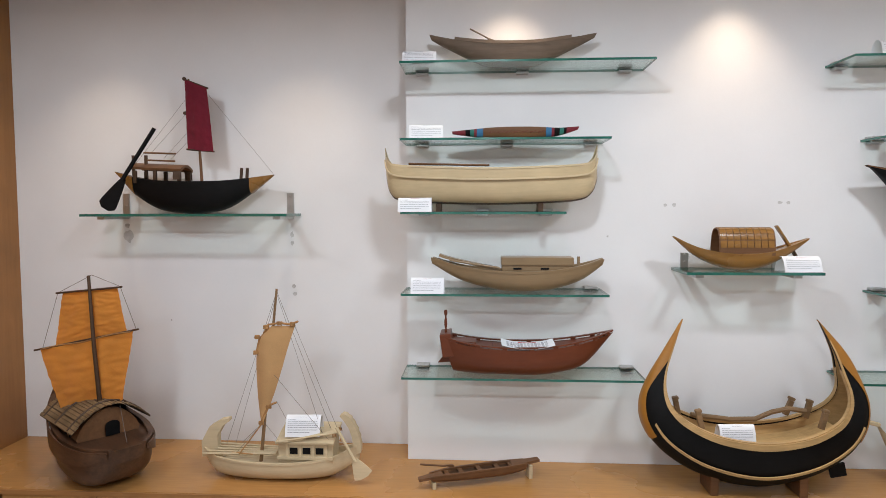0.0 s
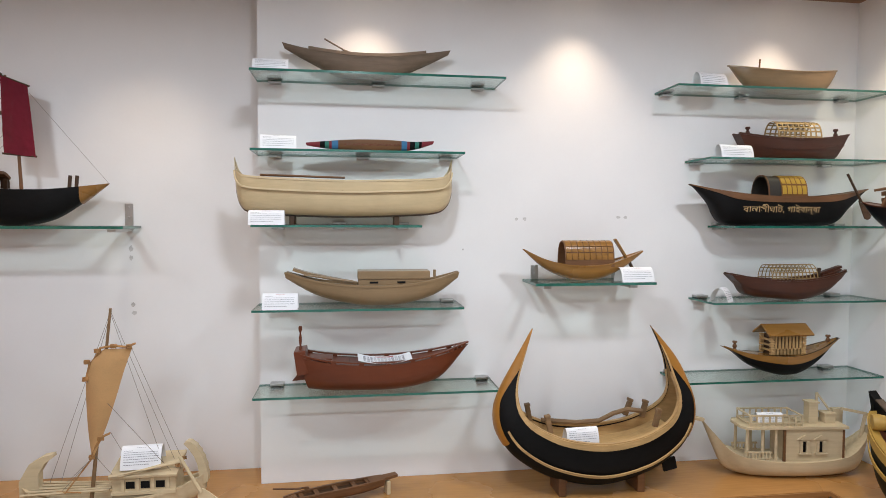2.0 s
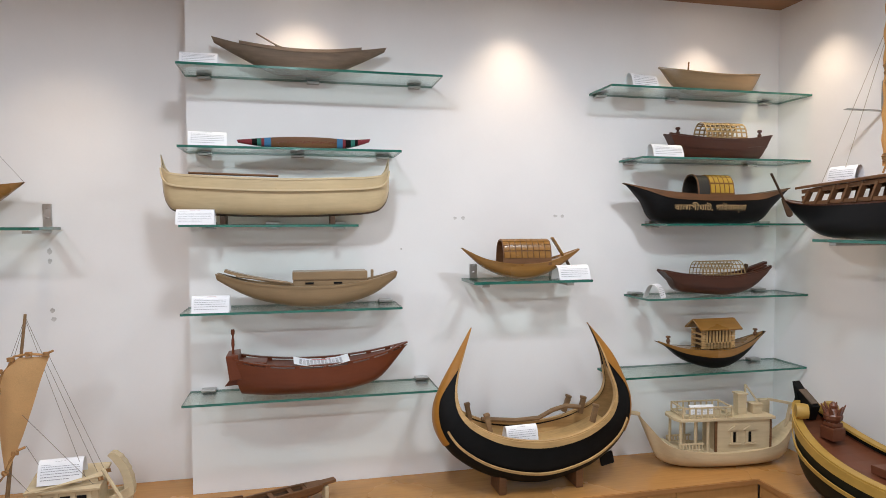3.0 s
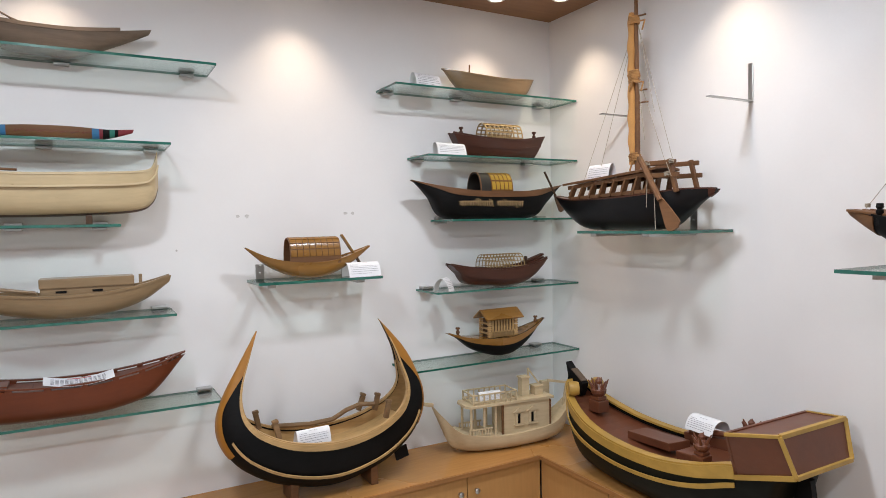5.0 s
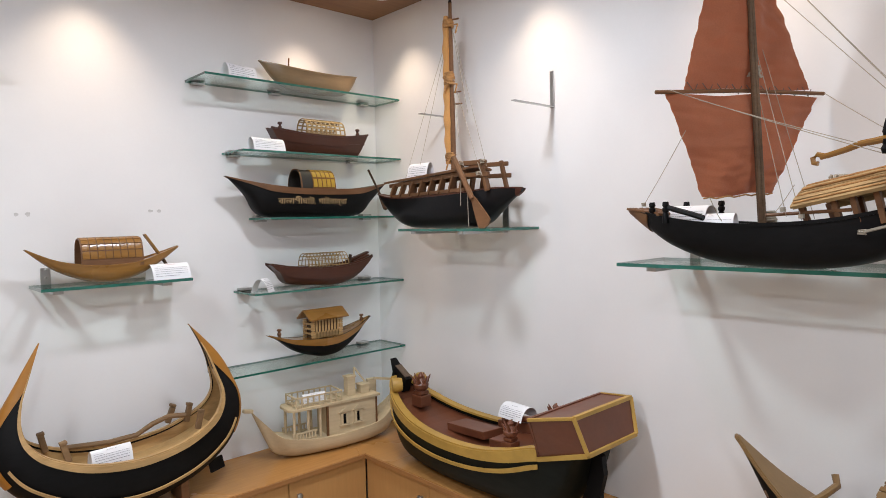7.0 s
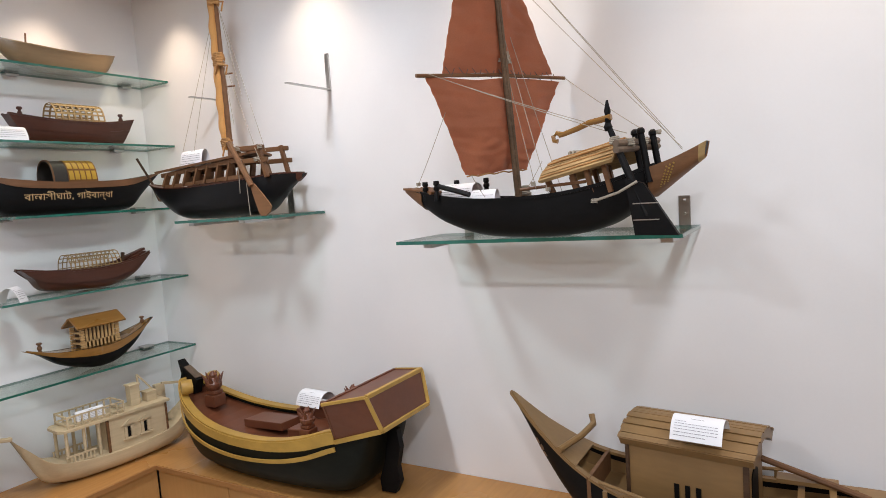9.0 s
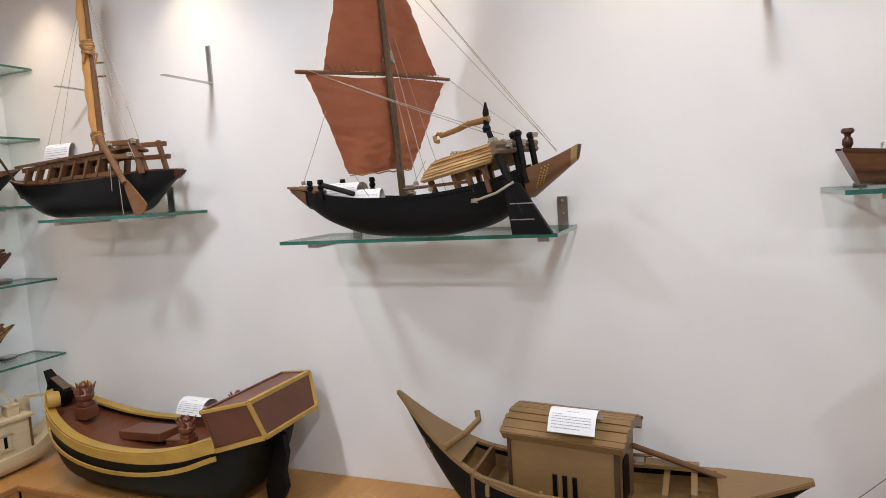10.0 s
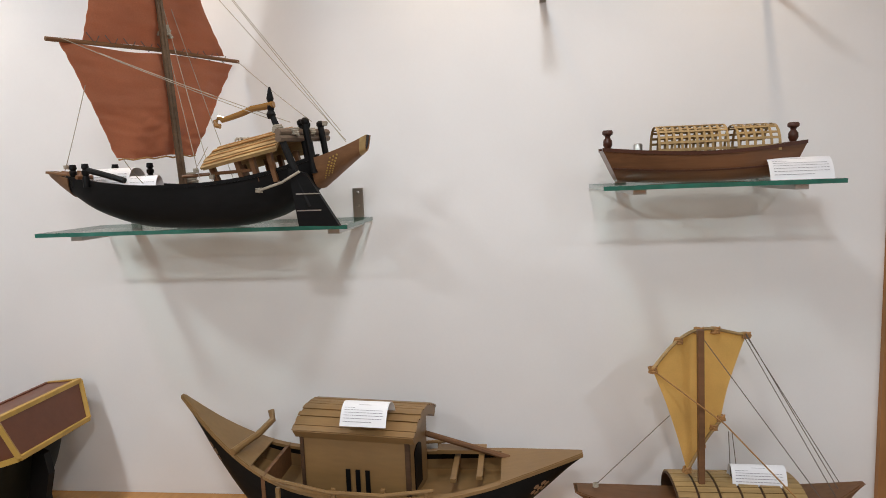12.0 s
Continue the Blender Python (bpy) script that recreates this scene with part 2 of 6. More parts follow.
def lathe(bm, profile, at=(0, 0, 0), seg=14, turn=None):
    """A turned piece from (radius, height) pairs."""
    m = pose(*at, *(turn or (0, 0, 0)))
    rings = [[bm.verts.new(m @ Vector((max(r, 1e-4) * math.cos(2 * math.pi * k / seg), max(r, 1e-4) * math.sin(2 * math.pi * k / seg), z))) for k in range(seg)] for r, z in profile]
    for a, b in zip(rings, rings[1:]):
        for k in range(seg):
            bm.faces.new((a[k], a[(k + 1) % seg], b[(k + 1) % seg], b[k]))
    bm.faces.new(rings[0])
    bm.faces.new(rings[-1])


def sheet(bm, fn, nu, nv, thick=0.002, cap=True):
    """A thin shell: fn(u, v) gives points for u, v in 0..1; the back lies thick behind along the normal."""
    g = [[Vector(fn(i / nu, j / nv)) for j in range(nv + 1)] for i in range(nu + 1)]
    back = []
    for i in range(nu + 1):
        row = []
        for j in range(nv + 1):
            du = g[min(i + 1, nu)][j] - g[max(i - 1, 0)][j]
            dv = g[i][min(j + 1, nv)] - g[i][max(j - 1, 0)]
            c = du.cross(dv)
            row.append(g[i][j] - (c.normalized() if c.length > 1e-12 else Vector((0, 0, 0))) * thick)
        back.append(row)
    a = [[bm.verts.new(p) for p in r] for r in g]
    b = [[bm.verts.new(p) for p in r] for r in back]
    for i in range(nu):
        for j in range(nv):
            bm.faces.new((a[i][j], a[i + 1][j], a[i + 1][j + 1], a[i][j + 1]))
            bm.faces.new((b[i][j + 1], b[i + 1][j + 1], b[i + 1][j], b[i][j]))
    if cap:
        for i in range(nu):
            bm.faces.new((a[i][0], b[i][0], b[i + 1][0], a[i + 1][0]))
            bm.faces.new((a[i + 1][nv], b[i + 1][nv], b[i][nv], a[i][nv]))
        for j in range(nv):
            bm.faces.new((a[0][j + 1], b[0][j + 1], b[0][j], a[0][j]))
            bm.faces.new((a[nu][j], b[nu][j], b[nu][j + 1], a[nu][j + 1]))


def slab(bm, outline, z0, z1):
    """A flat plate with the given outline in plan."""
    lo = [bm.verts.new((x, y, z0)) for x, y in outline]
    hi = [bm.verts.new((x, y, z1)) for x, y in outline]
    bm.faces.new(lo)
    bm.faces.new(hi)
    n = len(outline)
    for i in range(n):
        bm.faces.new((lo[i], lo[(i + 1) % n], hi[(i + 1) % n], hi[i]))


def plate(bm, outline, y0, y1):
    """An upright plate with the given outline in x and z."""
    lo = [bm.verts.new((x, y0, z)) for x, z in outline]
    hi = [bm.verts.new((x, y1, z)) for x, z in outline]
    bm.faces.new(lo)
    bm.faces.new(hi)
    n = len(outline)
    for i in range(n):
        bm.faces.new((lo[i], lo[(i + 1) % n], hi[(i + 1) % n], hi[i]))


def spline(pts, s):
    """The point at s in 0..1 of a smooth curve through evenly counted points."""
    n = len(pts) - 1
    k = min(int(s * n), n - 1)
    f = s * n - k
    p = [np.array(pts[min(max(k + d, 0), n)], float) for d in (-1, 0, 1, 2)]
    return 0.5 * (2 * p[1] + (p[2] - p[0]) * f + (2 * p[0] - 5 * p[1] + 4 * p[2] - p[3]) * f * f + (3 * p[1] - p[0] - 3 * p[2] + p[3]) * f ** 3)


class Hull:
    """A boat's body: keel and sheer lines as (x, z), half-widths, and how full the section is."""

    def __init__(self, keel, sheer, width, full=0.8, deep=0.8):
        self.keel, self.sheer, self.width, self.full, self.deep = keel, sheer, width, full, deep

    def at(self, s, a, out=0.0):
        """s along the boat, a from -1 (near rail) over 0 (keel) to 1 (far rail); out: metres outside the skin."""
        k, r = spline(self.keel, s), spline(self.sheer, s)
        w = max(float(spline([[b] for b in self.width], s)[0]), 0.0015)
        d = r - k
        dl = max(float(np.hypot(*d)), 1e-4)
        h = a * math.pi / 2
        c, q = abs(math.cos(h)) ** self.deep, abs(math.sin(h)) ** self.full
        f = c * max(dl + out, 0.0008) / dl
        p = r - d * f
        return Vector((p[0], math.copysign(q * max(w + out, 0.0008), a) if a else 0.0, p[1]))

    def skin(self, bm, s0=0.0, s1=1.0, a0=-1.0, a1=1.0, out=0.0, thick=0.005, nu=48, nv=18):
        sheet(bm, lambda u, v: self.at(s0 + (s1 - s0) * u, a0 + (a1 - a0) * v, out), nu, nv, thick)

    def body(self, bm, s0=0.0, s1=1.0, thick=0.006, nu=48, nv=18):
        """Outer and inner skin with a rail between them."""
        n = nu
        o = [[bm.verts.new(self.at(s0 + (s1 - s0) * i / n, -1 + 2 * j / nv)) for j in range(nv + 1)] for i in range(n + 1)]
        q = [[bm.verts.new(self.at(s0 + (s1 - s0) * i / n, -1 + 2 * j / nv, -thick)) for j in range(nv + 1)] for i in range(n + 1)]
        for i in range(n):
            for j in range(nv):
                bm.faces.new((o[i][j], o[i + 1][j], o[i + 1][j + 1], o[i][j + 1]))
                bm.faces.new((q[i][j + 1], q[i + 1][j + 1], q[i + 1][j], q[i][j]))
            bm.faces.new((o[i][0], q[i][0], q[i + 1][0], o[i + 1][0]))
            bm.faces.new((o[i + 1][nv], q[i + 1][nv], q[i][nv], o[i][nv]))
        for i in (0, n):
            for j in range(nv):
                bm.faces.new((o[i][j], o[i][j + 1], q[i][j + 1], q[i][j]))
            bm.faces.new(q[i])

    def rail(self, bm, side, s0=0.0, s1=1.0, w=0.012, h=0.008, lift=0.0, nu=40, a=1.0):
        """A strip along one rail (side -1 near, 1 far)."""
        rows = []
        for i in range(nu + 1):
            s = s0 + (s1 - s0) * i / nu
            p = self.at(s, side * a)
            y = abs(p.y)
            ys = (side * max(y - w, 0.0), side * (y + 0.003))
            rows.append([bm.verts.new((p.x, ys[k], p.z + lift + dz)) for k, dz in ((0, -h / 2), (1, -h / 2), (1, h / 2), (0, h / 2))])
        for r, q in zip(rows, rows[1:]):
            for k in range(4):
                bm.faces.new((r[k], r[(k + 1) % 4], q[(k + 1) % 4], q[k]))
        bm.faces.new(rows[0])
        bm.faces.new(rows[-1])

    def deck(self, bm, s0, s1, drop=0.012, thick=0.005, inset=0.006, nu=20, bulge=0.0):
        """A floor or deck between the rails, drop below them."""
        def fn(u, v):
            s = s0 + (s1 - s0) * u
            r = self.at(s, 1.0)
            k = self.at(s, 0.0)
            t = min(drop / max((r - k).length, 1e-3), 0.95)
            h = math.acos(min(t, 1.0) ** (1 / self.deep)) / (math.pi / 2)
            e = self.at(s, h, -inset)
            return (e.x, -e.y + 2 * e.y * v, e.z + bulge * (1 - (2 * v - 1) ** 2))
        sheet(bm, fn, nu, 6, -thick)


def one(name, material, parent, fn, label="", smooth=False, kind=""):
    """A part drawn by fn(bm)."""
    bm = fresh()
    fn(bm)
    return part(name, bm, material, parent, label, smooth, kind)


# ---- the room ----
def wall_box(name, x0, x1, y0, y1, z0, z1, material, label=""):
    bm = fresh()
    box(bm, ((x0 + x1) / 2, (y0 + y1) / 2, (z0 + z1) / 2), (x1 - x0, y1 - y0, z1 - z0))
    ob = part(name, bm, material)
    return tagged(ob, label, kind="structure")


SOUTH = -4.2
wall_box("wall_north", -0.193, WALL_E, WALL_N, WALL_N + 0.40, 0, CEIL, M_WALL, "off-white painted projecting display wall")
wall_box("wall_north_recess", WALL_W, -0.193, WALL_L, WALL_L + 0.205, 0, CEIL, M_WALL, "off-white painted recessed display wall with old stains")
wall_box("wall_east", WALL_E, WALL_E + 0.15, -2.175, WALL_N + 0.40, 0, CEIL, M_WALL, "off-white painted side display wall")
wall_box("wall_east_end", WALL_E - 0.02, WALL_E + 0.15, SOUTH, -2.175, 0, CEIL, M_BROWN, "brown wood-clad end of the side wall")
wall_box("wall_west", WALL_W - 0.15, WALL_W, SOUTH, WALL_L + 0.205, 0, CEIL, M_BROWN, "brown wood-clad side wall of the display recess")
wall_box("wall_south", WALL_W - 0.15, WALL_E + 0.15, SOUTH - 0.15, SOUTH, 0, CEIL, M_WALL, "plain off-white painted rear wall")
wall_box("floor", WALL_W - 0.15, WALL_E + 0.15, SOUTH - 0.15, WALL_L + 0.205, -0.1, 0, M_FLOOR, "plain polished floor")
wall_box("ceiling", WALL_W - 0.15, WALL_E + 0.15, SOUTH - 0.15, WALL_L + 0.205, CEIL, CEIL + 0.1, M_CEIL, "brown wooden ceiling boards with recessed downlights")


def downlight(x, y):
    t = thing("downlight", pose(x, y, CEIL), "small round recessed ceiling downlight with white rim, lit", "ceiling light", "downlights in the ceiling")
    one("rim", M_WHITE, t, lambda bm: lathe(bm, [(0.034, 0.0), (0.034, -0.006), (0.046, -0.006), (0.050, -0.002), (0.050, 0.0)], seg=28), "white rim", True)
    one("lamp_disc", M_GLOW, t, lambda bm: lathe(bm, [(0.033, -0.001), (0.033, -0.003), (0.0, -0.003)], seg=24), "glowing warm lamp", True)


for sx, sy in SPOTS:
    downlight(sx, sy)


# Fixture for a lamp out of view, added with the room light.
def unseen_downlight(x, y):
    t = thing("downlight", pose(x, y, CEIL), "broad round ceiling downlight with white rim, lit, added out of view", "ceiling light", "downlights in the ceiling")
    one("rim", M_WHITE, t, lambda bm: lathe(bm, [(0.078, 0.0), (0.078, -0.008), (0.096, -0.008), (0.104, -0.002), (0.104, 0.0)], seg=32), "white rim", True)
    one("lamp_disc", M_COOLGLOW, t, lambda bm: lathe(bm, [(0.077, -0.001), (0.077, -0.004), (0.0, -0.004)], seg=28), "glowing cool disc of an unseen lamp", True)


for sx, sy, watts in UNSEEN_LAMPS:
    unseen_downlight(sx, sy)

# ---- counter with cabinets along both walls ----
FRONT_N, FRONT_E = 1.81, 2.362


def counter():
    bm = fresh()
    slab(bm, [(WALL_W, FRONT_N), (FRONT_E, FRONT_N), (FRONT_E, -2.12), (WALL_E - 0.002, -2.12), (WALL_E - 0.002, WALL_N - 0.002), (-0.195, WALL_N - 0.002), (-0.195, WALL_L - 0.002), (WALL_W + 0.002, WALL_L - 0.002)], COUNTER - 0.022, COUNTER)
    top = tagged(part("countertop", bm, M_COUNTER), "orange-brown wood-laminate counter top running round the corner", "counter")
    bm = fresh()
    box(bm, ((WALL_W + FRONT_E) / 2, FRONT_N - 0.003, COUNTER - 0.0125), (FRONT_E - WALL_W, 0.006, 0.021), None, 0.001)
    box(bm, (FRONT_E - 0.003, (FRONT_N - 2.12) / 2, COUNTER - 0.0125), (0.006, FRONT_N + 2.12 - 0.012, 0.021), None, 0.001)
    part("edge_band", bm, M_EDGE, top, "darker edge band")


counter()


def cabinet(m, width, depth, knob):
    t = thing("cabinet", m, "orange-brown laminate base cabinet with flat door", "cabinet", "cabinets under the counter")
    h = COUNTER - 0.024
    one("body", M_DOOR, t, lambda bm: box(bm, (width / 2, depth / 2 + 0.02, h / 2), (width - 0.002, depth, h)))
    d = one("door", M_DOOR, t, lambda bm: box(bm, (width / 2, 0.009, h / 2 + 0.01), (width - 0.005, 0.018, h - 0.035), None, 0.0015))
    kx = 0.045 if knob < 0 else width - 0.045
    one("knob", M_STEEL, d, lambda bm: lathe(bm, [(0.006, 0.0), (0.006, 0.012), (0.013, 0.016), (0.014, 0.024), (0.009, 0.028), (0.0, 0.029)], (kx, 0, h - 0.075), 14, (90, 0, 0)), "round steel knob", True)


for i, cx in enumerate([1.94, 1.51, 1.08, 0.65, 0.22, -0.21, -0.64, -1.07, -1.50, -1.93]):
    w = 0.435 if i == 0 else 0.43
    cabinet(pose(cx, FRONT_N + 0.014, 0), w, 0.36, -1 if i % 2 == 0 else 1)
for i in range(8):
    cabinet(pose(FRONT_E + 0.016, FRONT_N + 0.012 - 0.475 * i, 0, 0, 0, -90), 0.475, 0.38, 1 if i % 2 == 0 else -1)


# ---- glass shelves ----
def glass_shelf(m, length, depth, clips, label, cut=(0.0, 0.0)):
    """Length along local x, the wall at local y = depth; z = 0 is the top of the glass."""
    t = thing("glass_shelf", m, label, "shelf", "glass shelves on the walls")
    th = 0.010
    p = one("pane", [M_GLASS, M_GLASSEDGE], t, lambda bm: slab(bm, [(0, 0), (length, 0), (length, depth - 0.003), (0, depth - 0.003)], -th, 0), "clear greenish glass")
    p.data.polygons.foreach_set("material_index", [0 if abs(f.normal.z) > 0.5 else 1 for f in p.data.polygons])
    for cx in clips:
        def clip(bm):
            box(bm, (cx, depth - 0.024, 0.007), (0.062, 0.046, 0.012), None, 0.003)
            box(bm, (cx, depth - 0.024, -th - 0.0055), (0.055, 0.040, 0.009), None, 0.002)
        one("clip", M_STEEL, t, clip, "steel clip")
    return t


def bracket_shelf(m, length, depth, arms, label, up=0.10):
    """A glass shelf that lies on two steel angle brackets, each with an upright strap on the wall."""
    t = thing("glass_shelf", m, label, "shelf", "glass shelves on the walls")
    th = 0.012
    p = one("pane", [M_GLASS, M_GLASSEDGE], t, lambda bm: slab(bm, [(0, 0), (length, 0), (length, depth - 0.008), (0, depth - 0.008)], -th, 0), "clear greenish glass")
    p.data.polygons.foreach_set("material_index", [0 if abs(f.normal.z) > 0.5 else 1 for f in p.data.polygons])
    for ax in arms:
        def angle(bm):
            box(bm, (ax, depth - 0.0035, up / 2 - th - 0.004), (0.036, 0.006, up + 0.008), None, 0.0012)
            box(bm, (ax, depth / 2 + 0.004, -th - 0.0075), (0.036, depth - 0.030, 0.014), None, 0.0012)
        b = one("bracket", M_STEEL, t, angle, "steel angle bracket")
        for dz in (0.35, 0.75):
            one("screw", M_STEEL, b, lambda bm: lathe(bm, [(0.005, 0.0), (0.005, 0.002), (0.002, 0.003)], (ax, depth - 0.0065, up * dz), 10, (90, 0, 0)))
    return t


D = WALL_N - 2.0
SHELF_Z = [2.309, 1.980, 1.661, 1.302, 0.929]
for z, x0, x1, clips in zip(SHELF_Z, (-0.195,) * 5, (0.892, 0.711, 0.524, 0.711, 0.876), ((0.08, 0.54, 1.0), (0.08, 0.47, 0.85), (0.09, 0.36, 0.65), (0.09, 0.86), (0.08, 1.03))):
    glass_shelf(pose(x0, 2.0, z), x1 - x0, D, clips, "clear glass wall shelf with green edge on steel clips")
for z, x0, x1, clips in zip(SHELF_Z, (1.695, 1.86, 1.99, 1.895, 1.75), (2.795,) * 5, ((0.05, 0.45, 1.0), (0.05, 0.75), (0.05, 0.7), (0.05, 0.78), (0.05, 0.9))):
    glass_shelf(pose(x0, 2.0, z), x1 - x0, D, clips, "clear glass corner shelf with green edge on steel clips")
bracket_shelf(pose(1.035, 2.0, 1.402), 0.572, D, (0.06, 0.47), "short glass shelf on brackets under the hooded boat", 0.08)
bracket_shelf(pose(-1.765, 2.18, 1.652), 1.01, WALL_L - 2.18, (0.095, 0.956), "glass shelf on brackets under the red-sailed boat", 0.115)
bracket_shelf(pose(2.47, 1.635, 1.592, 0, 0, -90), 0.61, WALL_E - 2.47, (0.09, 0.41), "glass shelf on brackets under the tall-masted boat", 0.12)
bracket_shelf(pose(2.46, 0.424, 1.470, 0, 0, -90), 0.972, WALL_E - 2.46, (0.12, 0.925), "long glass shelf on brackets under the rust-sailed boat", 0.11)
bracket_shelf(pose(2.46, -1.267, 1.553, 0, 0, -90), 0.625, WALL_E - 2.46, (0.10, 0.52), "green-edged glass shelf under the boat with lattice hoods", 0.02)


# steel brackets left on the wall without their shelf
def bare_bracket(y, z, height, arm):
    t = thing("wall_bracket", pose(WALL_E, y, z, 0, 0, -90), "bare steel angle bracket screwed to the wall", "bracket", "bare wall brackets")
    one("strap", M_STEEL, t, lambda bm: box(bm, (0, -0.0035, 0), (0.021, 0.006, height), None, 0.0012))
    one("arm", M_STEEL, t, lambda bm: box(bm, (0, -arm / 2 - 0.006, -height / 2 + 0.006), (0.021, arm, 0.005), None, 0.0012))


bare_bracket(0.945, 2.19, 0.16, 0.26)
bare_bracket(1.60, 2.22, 0.14, 0.20)
bare_bracket(-1.13, 2.21, 0.16, 0.26)
bare_bracket(-1.80, 2.21, 0.16, 0.26)


# ---- printed cards ----
def card(x, y, z, rz, width=0.148, height=0.068, lean=28, curl=0.010, lines=6, title=M_INK, group="printed cards beside the models", label="white folded paper card with small printed text"):
    """A folded card: z is its foot; the printed face looks along local -y."""
    t = thing("label_card", pose(x, y, z, 0, 0, rz), label, "card", group)
    dy, w = height * math.tan(radians(lean)), width
    def prof(v):
        # up the front face, round the fold, down the back
        if v < 0.5:
            f = v / 0.5
            return (-dy + dy * f - curl * math.sin(math.pi * f) * 0.35, height * math.sin(f * math.pi / 2) ** 0.9)
        f = (v - 0.5) / 0.5
        return (dy * f + curl * math.sin(math.pi * f) * 0.5, height * math.cos(f * math.pi / 2) ** 0.9)
    one("sheet", M_PAPER, t, lambda bm: sheet(bm, lambda u, v: (w * (u - 0.5), *prof(v)), 2, 16, 0.0006), "", True)
    rnd = random.Random(int(1000 * (x + y + z)))
    def bars(bm, rows):
        for f, a, b in rows:
            f0, f1 = f - 0.0038, f + 0.0038
            (ya, za), (yb, zb) = prof(f0), prof(f1)
            x0 = a
            while x0 < b - 0.003:
                x1 = min(x0 + rnd.uniform(0.004, 0.011), b)
                vs = [bm.verts.new((xx, yy - 0.0012, zz + 0.0006)) for xx, yy, zz in ((x0, ya, za), (x1, ya, za), (x1, yb, zb), (x0, yb, zb))]
                vs += [bm.verts.new((v.co.x, v.co.y + 0.0007, v.co.z)) for v in vs]
                for q in ((0, 1, 2, 3), (7, 6, 5, 4), (0, 4, 5, 1), (1, 5, 6, 2), (2, 6, 7, 3), (3, 7, 4, 0)):
                    bm.faces.new([vs[k] for k in q])
                x0 = x1 + 0.002
    rows = [(0.30 - 0.24 * i / max(lines - 1, 1), -w * 0.43, w * (0.43 if i not in (0, lines - 1) else (-0.2 if i == 0 else 0.2))) for i in range(lines)]
    one("printed_text", M_INK, t, lambda bm: bars(bm, rows), "rows of small dark print")
    one("printed_heading", title, t, lambda bm: bars(bm, [(0.375, -w * 0.13, w * 0.13)]), "short printed heading")
    return t


SZ = SHELF_Z
card(-0.112, 2.05, SZ[0], 0, 0.146, 0.05)
card(-0.086, 2.06, SZ[1], 8, 0.148, 0.062)
card(-0.132, 2.03, SZ[2], 0, 0.146, 0.062, title=M_REDINK)
card(-0.078, 2.035, SZ[3], 0, 0.146, 0.068, title=M_REDINK)
card(1.525, 2.06, 1.402, 6, 0.165, 0.066, 32, title=M_REDINK)
card(1.893, 2.08, SZ[0], 10, 0.155, 0.07)
card(2.005, 2.05, SZ[1], 6, 0.175, 0.062)
card(1.965, 2.06, SZ[3], 40, 0.075, 0.065, 34)
card(2.55, -1.80, 1.553, -90, 0.165, 0.06, 36)


# old fixing marks and filler left on the wall paint
M_STAIN = surface("old_filler", (0.60, 0.59, 0.58), 0.8, 0.12, (60, 60, 60), 30, 0.3)
M_GLUE = surface("old_glue", (0.56, 0.54, 0.52), 0.8, 0.2, (60, 60, 60), 30, 0.3)


def wall_mark(x, y, z, w, h, material, seed):
    rnd = random.Random(seed)
    pts = []
    for k in range(14):
        a = 2 * math.pi * k / 14
        r = rnd.uniform(0.65, 1.0)
        pts.append((w / 2 * r * math.cos(a), h / 2 * r * math.sin(a)))
    t = thing("wall_mark", pose(x, y, z), "small grey patch of old filler on the white wall", "wall mark", "old marks on the wall")
    one("patch", material, t, lambda bm: plate(bm, pts, -0.001, 0.0))


for k, (mx, mz, mw, mh, mm) in enumerate([(1.005, 1.690, .018, .018, M_STAIN), (1.045, 1.690, .022, .022, M_STAIN), (1.518, 1.70, .024, .016, M_STAIN), (1.555, 1.70, .022, .018, M_STAIN), (0.745, 1.545, .010, .012, M_GLUE)]):
    wall_mark(mx, WALL_N - .0002, mz, mw, mh, mm, k)
for k, (mx, mz, mw, mh, mm) in enumerate([(-1.665, 1.535, .06, .075, M_STAIN), (-1.67, 1.59, .03, .03, M_GLUE), (-.805, 1.545, .022, .035, M_STAIN), (-.805, 1.50, .02, .03, M_STAIN), (-.80, 1.28, .022, .026, M_GLUE), (-.795, 1.24, .026, .024, M_STAIN), (-1.45, 1.10, .010, .010, M_GLUE)]):
    wall_mark(mx, WALL_L - .0002, mz, mw, mh, mm, 20 + k)


# ---- boat building helpers ----
GROUP = "wooden boat models on display"


def boat(name, x, y, z, rz, label):
    return thing(name, pose(x, y, z, 0, 0, rz), label, "model boat", GROUP)


def arch(u0, u1, half, z0, rise, v_end=1.0, power=0.8):
    """fn(u, v): a barrel roof from local x u0 to u1."""
    def fn(u, v):
        a = math.pi * v
        return (u0 + (u1 - u0) * u, -half * math.copysign(abs(math.cos(a)) ** power, math.cos(a)), z0 + rise * abs(math.sin(a)) ** power)
    return fn


